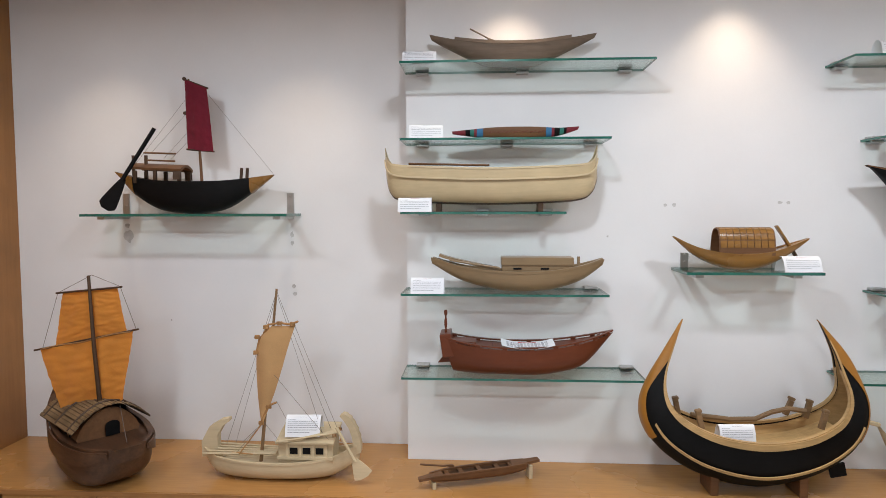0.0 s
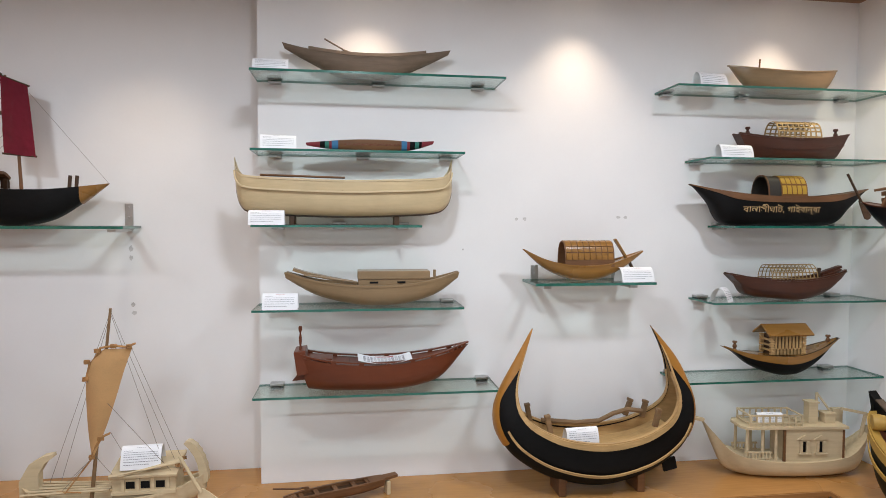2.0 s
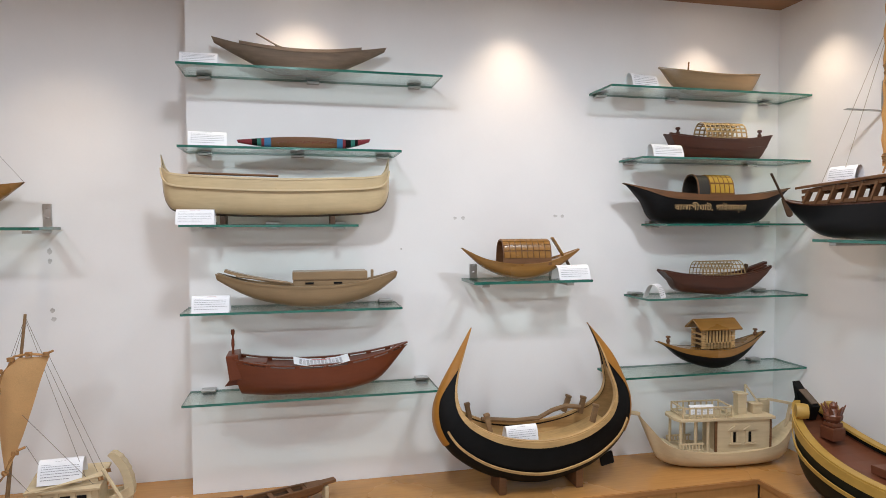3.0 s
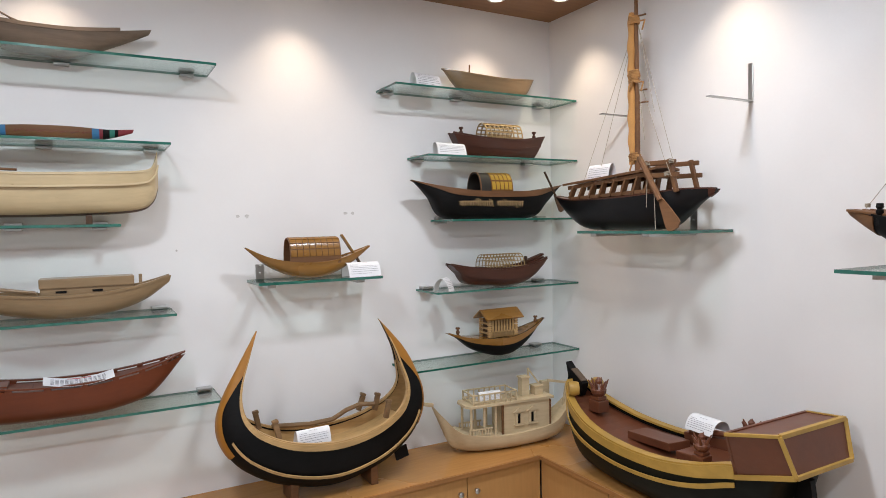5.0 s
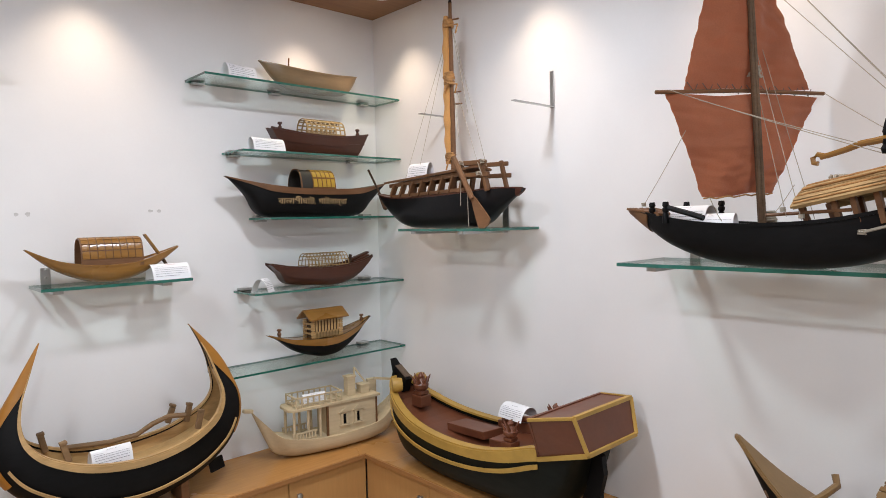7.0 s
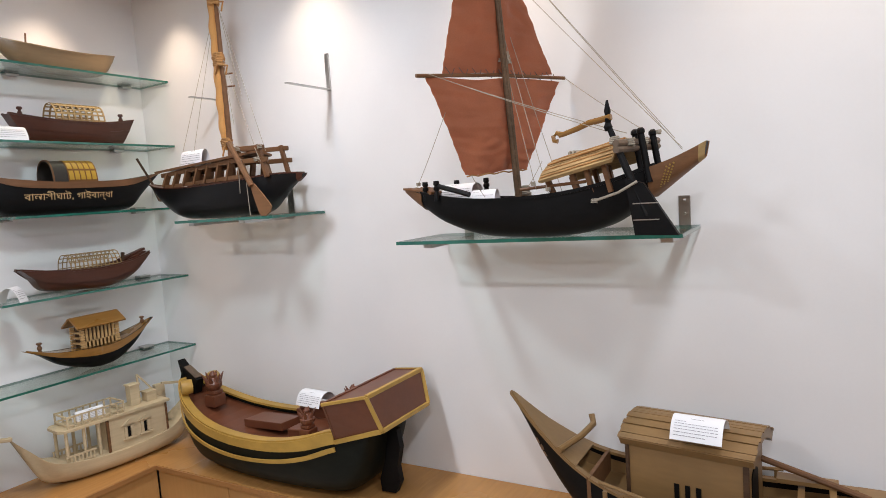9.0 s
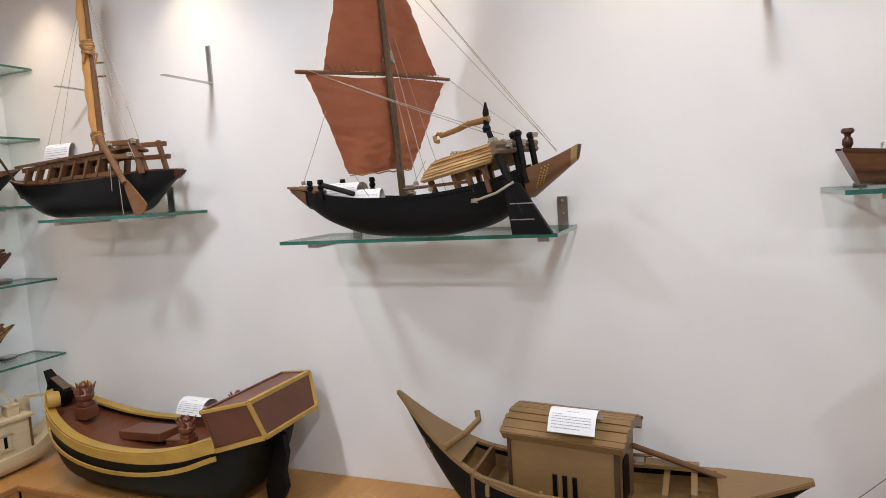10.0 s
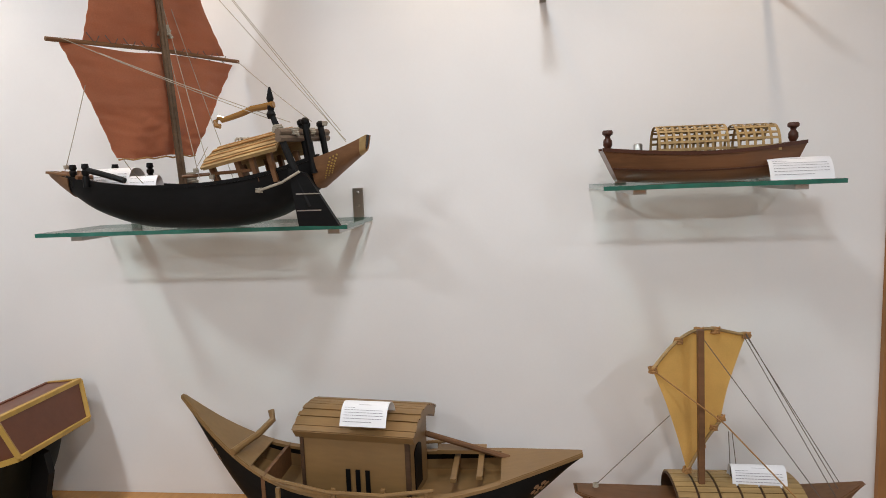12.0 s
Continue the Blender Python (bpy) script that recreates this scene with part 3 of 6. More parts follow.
def lattice_hood(parent, name, x0, x1, half, z0, rise, hoops, bars, material, strip=0.004, ends=False):
    """An open hood of bent hoops and straight laths, each one a strip."""
    fn = arch(x0, x1, half, z0, rise, power=0.9)
    top = new(name)
    top.parent = parent
    for i in range(hoops):
        u = i / (hoops - 1)
        def hoop(bm):
            sheet(bm, lambda a, v: Vector(fn(u, v)) + Vector(((a - 0.5) * strip, 0, 0)), 1, 18, 0.0016)
        one("hoop", material, top, hoop)
    for j in range(bars):
        v = (j + 0.5) / bars if not ends else j / (bars - 1)
        def lath(bm):
            p, q = Vector(fn(0, v)), Vector(fn(1, v))
            d = Vector(fn(0, min(v + 0.02, 1))) - Vector(fn(0, max(v - 0.02, 0)))
            d = d.normalized() * strip / 2
            n = Vector((0, -d.z, d.y)).normalized() * (0.0012 if j % 2 else -0.0024)
            sheet(bm, lambda a, b: p + (q - p) * a - d + 2 * d * b + n, 4, 1, 0.0016)
        one("lath", material, top, lath)
    return top


def rope(parent, material, pts, r=0.0012, sag=0.0, name="rope"):
    a, b = Vector(pts[0]), Vector(pts[-1])
    if len(pts) == 2:
        pts = [a + (b - a) * i / 8 - Vector((0, 0, sag * 4 * (i / 8) * (1 - i / 8))) for i in range(9)] if sag else pts
    return one(name, material, parent, lambda bm: tube(bm, pts, r, 5))


def lashing(parent, material, at, r=0.010, turns=4, name="lashing", axis="z"):
    """A wound knot of rope."""
    pts = []
    r = r * .78
    for i in range(turns * 10 + 1):
        a = 2 * math.pi * i / 10
        q = (r * math.cos(a), r * math.sin(a), (i / (turns * 10) - 0.5) * r * 1.6)
        pts.append(Vector(at) + Vector(q if axis == "z" else (q[2], q[0], q[1])))
    return one(name, material, parent, lambda bm: tube(bm, [q + Vector((noise.noise(q * 90) * r * .35, noise.noise(q * 90 + Vector((7, 0, 0))) * r * .35, 0)) for q in pts], r * 0.2, 5))


def finial(parent, at, h, r, material, name="post"):
    prof = [(r * k, h * z) for k, z in ((0.7, 0), (0.8, 0.1), (0.5, 0.2), (0.85, 0.36), (0.8, 0.55), (0.45, 0.68), (0.55, 0.76), (0.95, 0.82), (1.0, 0.92), (0.8, 1.0))]
    return one(name, material, parent, lambda bm: lathe(bm, prof, at, 12), "", True)


def both_rails(shape, parent, material, **kw):
    for side in (-1, 1):
        one("gunwale", material, parent, lambda bm: shape.rail(bm, side, **kw))


def oar(parent, a, b, blade, width, material, shaft=0.006, name="oar", normal=(0, 1, 0)):
    """A steering oar from grip a to blade tip b; blade: the share of its length that is blade."""
    a, b = Vector(a), Vector(b)
    d = (b - a).normalized()
    side = d.cross(Vector(normal)).normalized()
    nrm = side.cross(d)
    def draw(bm):
        L = (b - a).length
        cut = L * (1 - blade)
        tube(bm, [a, a + d * cut * 0.5, a + d * (cut + 0.01)], shaft, 8)
        def fn(u, v):
            w = width * (0.22 + 0.78 * min(u * 1.25, 1.0) ** 0.8) * (1 - 0.55 * max(u - 0.9, 0) / 0.1)
            return a + d * (cut + (L - cut) * u) + side * w * (v - 0.5) + nrm * 0.0035
        sheet(bm, fn, 10, 3, 0.007)
    return one(name, material, parent, draw)


# ---- boats on the glass shelves of the projecting wall ----
def grey_plank_boat():
    t = boat("plank_boat", 0.296, 2.155, SZ[0], 0, "grey-brown plain wooden canoe model with pointed raised ends")
    h = Hull([(-.362, .122), (-.26, .068), (-.12, .004), (0, 0), (.10, .002), (.25, .066), (.362, .122)], [(-.372, .147), (-.26, .118), (-.12, .098), (0, .092), (.12, .097), (.26, .118), (.372, .142)], [.010, .036, .052, .056, .052, .036, .010], 0.9, 0.7)
    one("hull", M_GREYWOOD, t, lambda bm: h.body(bm), "", True)
    for side in (-1, 1):
        one("gunwale", M_GREYWOOD, t, lambda bm: h.rail(bm, side, 0.17, 0.83, 0.016, 0.014, 0.004))
    one("deck", M_GREYWOOD, t, lambda bm: h.deck(bm, 0.02, 0.98, 0.02))
    oar(t, (-.190, 0, .172), (-.06, -.01, .10), 0.4, .02, M_GREYWOOD, .0035)


grey_plank_boat()


def painted_race_boat():
    t = boat("racing_boat", 0.306, 2.09, SZ[1], 0, "slim long racing boat model with striped red, blue and green ends")
    h = Hull([(-.275, .026), (-.19, .014), (-.09, .004), (0, .002), (.09, .004), (.19, .016), (.275, .042)], [(-.28, .036), (-.19, .043), (-.09, .05), (0, .052), (.09, .051), (.19, .047), (.28, .054)], [.004, .018, .028, .03, .028, .018, .004], 0.8, 0.8)
    blue, green = surface("blue_paint", (0.03, 0.16, 0.33), 0.45, 0.1), surface("green_paint", (0.02, 0.17, 0.13), 0.45, 0.1)
    red = surface("dark_red_paint", (0.20, 0.018, 0.028), 0.45, 0.1)
    one("hull", M_MIDWOOD, t, lambda bm: h.body(bm, 0.0, 1.0, 0.004), "", True)
    for s0, s1, m in ((0.0, .12, red), (.12, .155, M_BLACK), (.155, .185, green), (.185, .205, red), (.205, .25, blue), (.74, .78, blue), (.78, .80, red), (.80, .84, M_BLACK), (.84, .87, green), (.87, .89, M_BLACK), (.89, 1.0, red)):
        one("painted_stripe", m, t, lambda bm: h.skin(bm, s0, s1, -1, 1, 0.0012, 0.001, 8, 14), "painted stripe")
    for k in range(7):
        s = 0.30 + 0.065 * k
        p = h.at(s, -0.75)
        one("painted_mark", M_REDBROWN, t, lambda bm: (box(bm, (p.x, p.y - 0.001, p.z), (0.006, 0.003, 0.010), (0, 40, 0)), box(bm, (p.x + 0.015, p.y - 0.001, p.z + 0.003), (0.02, 0.003, 0.003), (0, -15, 0))), "small red-brown ornament")
    for k in range(6):
        s = 0.25 + 0.1 * k
        p = h.at(s, 1)
        one("thwart", M_MIDWOOD, t, lambda bm: box(bm, (p.x, 0, p.z - 0.006), (0.008, abs(p.y) * 2 - 0.006, 0.004)))
    one("stand_block", M_DARKWOOD, t, lambda bm: box(bm, (0, 0, 0.002), (0.03, 0.03, 0.004)))


painted_race_boat()


def cream_canoe():
    t = boat("canoe", 0.194, 2.105, SZ[2], 0, "large glossy cream-painted canoe model with upturned ends on blocks")
    h = Hull([(-.462, .15), (-.442, .082), (-.39, .050), (-.2, .037), (0, .033), (.2, .037), (.39, .050), (.452, .085), (.474, .145)],
             [(-.468, .288), (-.452, .226), (-.40, .203), (-.2, .192), (0, .187), (.2, .192), (.40, .203), (.455, .228), (.474, .292)],
             [.012, .044, .066, .09, .097, .09, .066, .046, .014], 0.62, 0.7)
    one("hull", M_CREAM, t, lambda bm: h.body(bm, 0, 1, 0.007, 60, 22), "", True)
    # Inner skin, dark brown against the cream hull.
    one("inner_lining", M_DARKWOOD, t, lambda bm: h.skin(bm, .03, .97, -.96, .96, -.0085, .002, 50, 16), "dark brown inside", True)
    for a0, a1 in ((-0.905, -0.88), (0.88, 0.905)):
        one("rubbing_strake", M_CREAMRIM, t, lambda bm: h.skin(bm, 0.04, 0.96, a0, a1, 0.006, 0.006, 50, 2))
    # Dark keel band: shading under the hull put into the colour, plus stained paint.
    one("keel_dark_band", M_DARKWOOD, t, lambda bm: h.skin(bm, 0.02, 0.98, -0.22, 0.22, 0.0012, 0.001, 50, 8), "dark band along the keel, stained paint and painted shading")
    for side in (-1, 1):
        one("gunwale", M_CREAMRIM, t, lambda bm: h.rail(bm, side, 0.05, 0.95, 0.014, 0.008, 0.001, 50))
    for s in (0.3, 0.7):
        p = h.at(s, 1)
        one("thwart", M_CREAM, t, lambda bm: box(bm, (p.x, 0, p.z - 0.02), (0.03, 2 * abs(p.y) - 0.01, 0.008)))
    one("pole", M_MIDWOOD, t, lambda bm: tube(bm, [(-.36, -.02, .214), (0.0, -.03, .205)], .005, 8))
    for sx in (-.225, .225):
        one("stand_block", M_DARKWOOD, t, lambda bm: box(bm, (sx, 0, .018), (.022, .10, .036), None, .002))


cream_canoe()


def tan_cabin_boat():
    t = boat("cabin_boat", 0.318, 2.10, SZ[3], 0, "tan painted wooden boat model with low flat-roofed cabin")
    h = Hull([(-.38, .125), (-.25, .052), (-.1, .012), (.02, .002), (.15, .012), (.28, .052), (.378, .12)], [(-.386, .152), (-.25, .112), (-.1, .094), (.02, .09), (.15, .095), (.28, .116), (.386, .148)], [.016, .05, .07, .075, .07, .05, .012], 0.7, 0.75)
    one("hull", M_TANPAINT, t, lambda bm: h.body(bm), "", True)
    one("deck", M_TANPAINT, t, lambda bm: h.deck(bm, 0.01, 0.99, 0.012))
    both_rails(h, t, M_TANPAINT, s0=0.02, s1=0.98, w=0.01, h=0.010, lift=0.002)
    c = one("cabin", M_TANPAINT, t, lambda bm: box(bm, (.088, 0, .118), (.312, .10, .052), None, .003))
    one("cabin_roof", M_TANPAINT, t, lambda bm: box(bm, (.088, 0, .140), (.318, .112, .036), None, .004))
    for wx in (.0, .12):
        one("window", M_BLACK, c, lambda bm: box(bm, (wx, -.051, .108), (.036, .004, .008)), "dark slot")
    one("post", M_TANPAINT, t, lambda bm: box(bm, (.272, -.01, .125), (.012, .014, .07), None, .002))
    one("sloping_plank", M_TANPAINT, t, lambda bm: [sheet(bm, lambda u, v: (-.345 + .27 * u, -.035 - .012 * u + .05 * v, .172 - .062 * u ** 0.8), 12, 2, .012)])
    one("tiller", M_TANPAINT, t, lambda bm: tube(bm, [(-.30, -.05, .145), (-.08, -.06, .112)], .005, 8))


tan_cabin_boat()


def red_cargo_boat():
    t = boat("cargo_boat", 0.357, 2.105, SZ[4], 0, "red-brown painted cargo boat model with tall stern post")
    h = Hull([(-.322, .012), (-.22, .002), (-.1, 0), (.05, 0), (.17, .016), (.27, .055), (.384, .182)], [(-.37, .165), (-.25, .138), (-.1, .124), (.05, .124), (.18, .138), (.29, .16), (.392, .190)], [.062, .085, .092, .09, .075, .05, .004], 0.6, 0.7)
    one("hull", M_REDBROWN, t, lambda bm: h.body(bm, 0, 1, .008), "", True)
    one("deck", M_REDBROWN, t, lambda bm: h.deck(bm, .02, .97, .009))
    for side in (-1, 1):
        one("gunwale", M_REDBROWN, t, lambda bm: h.rail(bm, side, 0.0, 1.0, .014, .006, .010))
        for k in range(7):
            p = h.at(0.08 + 0.13 * k, side)
            one("rail_block", M_REDBROWN, t, lambda bm: box(bm, (p.x, p.y * 0.93, p.z + .003), (.022, .012, .012), None, .001))
    one("stern_box", M_REDBROWN, t, lambda bm: box(bm, (-.352, 0, .135), (.05, .135, .105), (0, -8, 0), .004))
    one("rudder", M_REDBROWN, t, lambda bm: plate(bm, [(-.375, .07), (-.395, .045), (-.335, .05), (-.33, .09)], -.008, .008))
    finial(t, (-.358, -.02, .185), .105, .008, M_REDBROWN, "stern_post")
    for cx, cw in ((-.175, .06), (.235, .045)):
        one("hatch", M_BLACK, t, lambda bm: box(bm, (cx, .01, .122), (cw, .10, .006)), "dark open hatch")
    one("hatch_cover", M_REDBROWN, t, lambda bm: box(bm, (-.27, .0, .146), (.10, .10, .012), (0, 4, 0), .002))
    one("bow_ornament", M_REDBROWN, t, lambda bm: [box(bm, (.33 + .02 * k, 0, .176 + .004 * k), (.012, .03, .016), (0, -15, 0), .003) for k in range(3)])


red_cargo_boat()


def paper_notice():
    t = thing("paper_notice", pose(0.365, 2.062, SZ[4] + .124, 0, 0, 2), "curled white paper notice lying on the red-brown boat", "paper")
    f = lambda u, v: ((u - .5) * .235, -.052 + .095 * v, .006 + .012 * v + .018 * (2 * u - 1) ** 2)
    one("sheet", M_PAPER, t, lambda bm: sheet(bm, f, 12, 3, .0006), "", True)
    def rows(bm):
        for j in range(5):
            v = .15 + .14 * j
            for k in range(12):
                u = .1 + .066 * k
                sheet(bm, lambda a, b: Vector(f(u + .05 * a, v + .045 * b)) + Vector((0, -.0006, .0012)), 1, 1, .0005)
    one("printed_text", M_INK, t, rows, "rows of small dark print")
    one("printed_heading", M_REDINK, t, lambda bm: sheet(bm, lambda a, b: Vector(f(.33 + .34 * a, .83 + .08 * b)) + Vector((0, -.0006, .0012)), 4, 1, .0005), "red printed heading")


paper_notice()


def brown_dugout():
    t = boat("dugout", 0.150, 1.985, COUNTER, 18, "narrow brown dugout boat model with pointed plank ends on blocks")
    t.matrix_world = t.matrix_world @ Matrix.Diagonal((.88, .90, .86, 1))
    h = Hull([(-.30, .045), (-.2, .034), (-.08, .03), (.08, .03), (.2, .038), (.30, .062)], [(-.305, .062), (-.2, .072), (-.08, .078), (.08, .082), (.2, .085), (.305, .088)], [.016, .034, .042, .042, .034, .016], 0.6, 0.7)
    one("hull", M_MIDWOOD, t, lambda bm: h.body(bm, .12, .88, .006), "", True)
    one("bow_plank", M_MIDWOOD, t, lambda bm: sheet(bm, lambda u, v: (-.31 + .12 * u, (v - .5) * (.03 + .03 * u), .058 + .016 * u), 4, 2, .014))
    one("stern_plank", M_MIDWOOD, t, lambda bm: sheet(bm, lambda u, v: (.17 + .15 * u, (v - .5) * (.055 - .02 * u), .086 + .010 * u), 4, 2, .014))
    one("deck", M_DARKWOOD, t, lambda bm: h.deck(bm, .14, .86, .03))
    both_rails(h, t, M_MIDWOOD, s0=.12, s1=.88, w=.009, h=.007)
    for k in range(5):
        p = h.at(.26 + .12 * k, 1)
        one("thwart", M_MIDWOOD, t, lambda bm: box(bm, (p.x, 0, p.z - .006), (.022, 2 * abs(p.y) - .01, .006)))
    for sx, hz in ((-.235, .034), (.27, .07)):
        one("stand_block", M_PALE, t, lambda bm: box(bm, (sx, 0, hz / 2), (.018, .05, hz), None, .002))
    oar(t, (-.29, .055, .105), (-.12, .03, .085), .3, .014, M_MIDWOOD, .005)


brown_dugout()


# ---- hooded boat on the short shelf ----
def hooded_boat():
    t = boat("hooded_boat", 1.295, 2.105, 1.402, 0, "varnished brown boat model with ribbed barrel hood and pointed ends")
    h = Hull([(-.288, .142), (-.2, .066), (-.1, .018), (0, .002), (.1, .018), (.2, .068), (.288, .13)], [(-.296, .15), (-.2, .102), (-.1, .078), (0, .072), (.1, .079), (.2, .106), (.294, .14)], [.004, .038, .058, .064, .058, .038, .004], .75, .75)
    one("hull", M_ORANGEWOOD, t, lambda bm: h.body(bm), "", True)
    one("deck", M_ORANGEWOOD, t, lambda bm: h.deck(bm, .03, .97, .01))
    both_rails(h, t, M_ORANGEWOOD, s0=.02, s1=.98, w=.008, h=.006, lift=.001)
    fn = arch(-.108, .128, .056, .068, .118, power=.75)
    hood = one("hood", M_MIDWOOD, t, lambda bm: sheet(bm, fn, 4, 26, .004), "brown hood frame behind panels", True)
    for i in range(8):
        for j in range(9):
            u0, v0 = .02 + .121 * i, .06 + .098 * j
            one("hood_panel", M_ORANGEWOOD, hood, lambda bm: sheet(bm, lambda a, b: (lambda p: p + Vector((0, p.y * .06, (p.z - .068) * .03)))(Vector(fn(u0 + .105 * a, v0 + .082 * b))), 1, 3, .003))
    one("rudder_board", M_ORANGEWOOD, t, lambda bm: beam(bm, (.215, -.005, .095), (.148, -.005, .196), .010, .024, .003, (0, 1, 0)))
    one("rudder_blade", M_DARKWOOD, t, lambda bm: beam(bm, (.215, -.012, .095), (.242, -.012, .045), .008, .026, .002, (0, 1, 0)))


hooded_boat()


def moon_boat():
    t = boat("crescent_boat", 1.315, 1.985, COUNTER, 0, "crescent boat model, black with ochre horn ends, on wooden feet")
    keel = [(-.300, .735), (-.375, .60), (-.440, .48), (-.472, .375), (-.455, .27), (-.375, .165), (-.22, .075), (0, .03), (.22, .075), (.375, .165), (.455, .27), (.472, .375), (.440, .48), (.375, .60), (.256, .738)]
    sheer = [(-.298, .737), (-.338, .615), (-.368, .52), (-.375, .44), (-.355, .375), (-.295, .32), (-.17, .268), (0, .248), (.17, .268), (.295, .32), (.352, .375), (.368, .44), (.350, .52), (.320, .615), (.258, .740)]
    width = [.002, .014, .032, .055, .08, .108, .13, .14, .13, .108, .08, .055, .032, .014, .002]
    h = Hull(keel, sheer, width, .72, .75)
    one("hull", M_BLACK, t, lambda bm: h.body(bm, 0, 1, .007, 84, 20), "", True)
    one("inner_planking", M_HONEY, t, lambda bm: h.skin(bm, .02, .98, -.98, .98, -.0085, .002, 84, 18), "honey-coloured bare wood inside", True)
    for s0, s1 in ((.0, .315), (.685, 1.0)):
        for side in (-1, 1):
            def horn(bm):
                def fn(u, v):
                    s = s0 + (s1 - s0) * u
                    e = u if s0 == 0 else 1 - u
                    k = min(max((e - .28) / .32, 0), 1)
                    lim = 1.0 - .56 * k * k * (3 - 2 * k)
                    return h.at(s, side * (lim * v + .0005), .0022)
                sheet(bm, fn, 30, 8, .0015 * side)
            one("horn_paint", M_OCHRE, t, horn, "ochre painted horn", True)
    for side in (-1, 1):
        one("trim_band", M_HONEY, t, lambda bm: h.skin(bm, .285, .715, side * .60, side * .645, .006, .006 * side, 60, 2), "pale wooden trim band", True)
        one("gunwale", M_HONEY, t, lambda bm: h.rail(bm, side, .135, .865, .015, .010, .0, 70))
        one("horn_rim", M_HONEY, t, lambda bm: h.skin(bm, .05, .95, side * .962, side * 1.0, .003, .004 * side, 80, 2))
    f = one("floor_deck", M_HONEY, t, lambda bm: h.deck(bm, .34, .66, .075, .005))
    for k in range(5):
        one("floor_rib", M_DARKWOOD, f, lambda bm: box(bm, (-.12 + .07 * k, .0, .182 + .006 * abs(k - 2)), (.005, .17, .004)))
    one("floor_seam", M_DARKWOOD, f, lambda bm: [box(bm, (.0, -.06 + .04 * k, .180), (.30, .002, .003)) for k in range(4)])
    for px, py, tilt in ((-.285, .098, -12), (-.245, -.085, -14), (.205, .115, 22), (.265, -.06, 14), (.27, .08, 14)):
        one("thole_post", M_POLE, t, lambda bm: (box(bm, (px, py, .325), (.022, .020, .07), (0, tilt, 0), .003), box(bm, (px + .035 * math.sin(radians(tilt)), py, .366), (.026, .024, .014), (0, tilt, 0), .004)))
    one("curved_pole", M_POLE, t, lambda bm: tube(bm, [(-.22, .105, .29), (-.05, .115, .268), (.06, .105, .275), (.12, .08, .315), (.18, .06, .338), (.25, .05, .33)], .011, 8), "", True)
    for sx in (-.175, .19):
        one("stand_foot", M_MIDWOOD, t, lambda bm: box(bm, (sx, -.01, .045), (.035, .13, .09), (0, 0, 0), .004))
    one("rudder_block", M_BLACK, t, lambda bm: box(bm, (.345, -.03, .105), (.065, .012, .055), (0, -12, 0), .001))


moon_boat()
card(1.232, 1.945, COUNTER + .225, 4, .15, .072, 24)


# ---- boats on the corner shelves ----
def small_tan_canoe():
    t = boat("small_canoe", 2.33, 2.155, SZ[0], 0, "small tan wooden canoe model with upright pole")
    h = Hull([(-.285, .115), (-.2, .035), (-.1, .003), (0, 0), (.12, .002), (.21, .02), (.27, .088)], [(-.298, .128), (-.2, .113), (-.1, .104), (0, .099), (.12, .101), (.21, .11), (.284, .122)], [.004, .04, .055, .06, .055, .04, .006], .65, .7)
    one("hull", M_TANPAINT, t, lambda bm: h.body(bm), "", True)
    both_rails(h, t, M_TANPAINT, w=.008, h=.006)
    one("pole", M_MIDWOOD, t, lambda bm: tube(bm, [(-.14, .0, .02), (-.13, .0, .165)], .004, 8))


small_tan_canoe()


def lattice_boat():
    t = boat("lattice_hood_boat", 2.335, 2.10, SZ[1], 0, "mahogany boat model with open lattice hood and end posts")
    h = Hull([(-.225, .004), (-.11, 0), (0, 0), (.11, 0), (.225, .006)], [(-.288, .120), (-.14, .101), (0, .095), (.14, .101), (.29, .124)], [.03, .056, .062, .056, .03], .6, .6)
    one("hull", M_MAHOGANY, t, lambda bm: h.body(bm), "", True)
    one("deck", M_MAHOGANY, t, lambda bm: h.deck(bm, .02, .98, .012))
    both_rails(h, t, M_MAHOGANY, w=.010, h=.008, lift=.002)
    for a in (-.83, .83):
        one("rubbing_strake", M_MAHOGANY, t, lambda bm: h.skin(bm, .01, .99, a - .03, a + .03, .003, .003, 30, 2))
    lattice_hood(t, "hood", -.102, .122, .056, .092, .092, 9, 11, M_BAMBOO, .0075)
    for sx in (-.228, .24):
        finial(t, (sx, 0, .102), .054, .012, M_MAHOGANY)


lattice_boat()


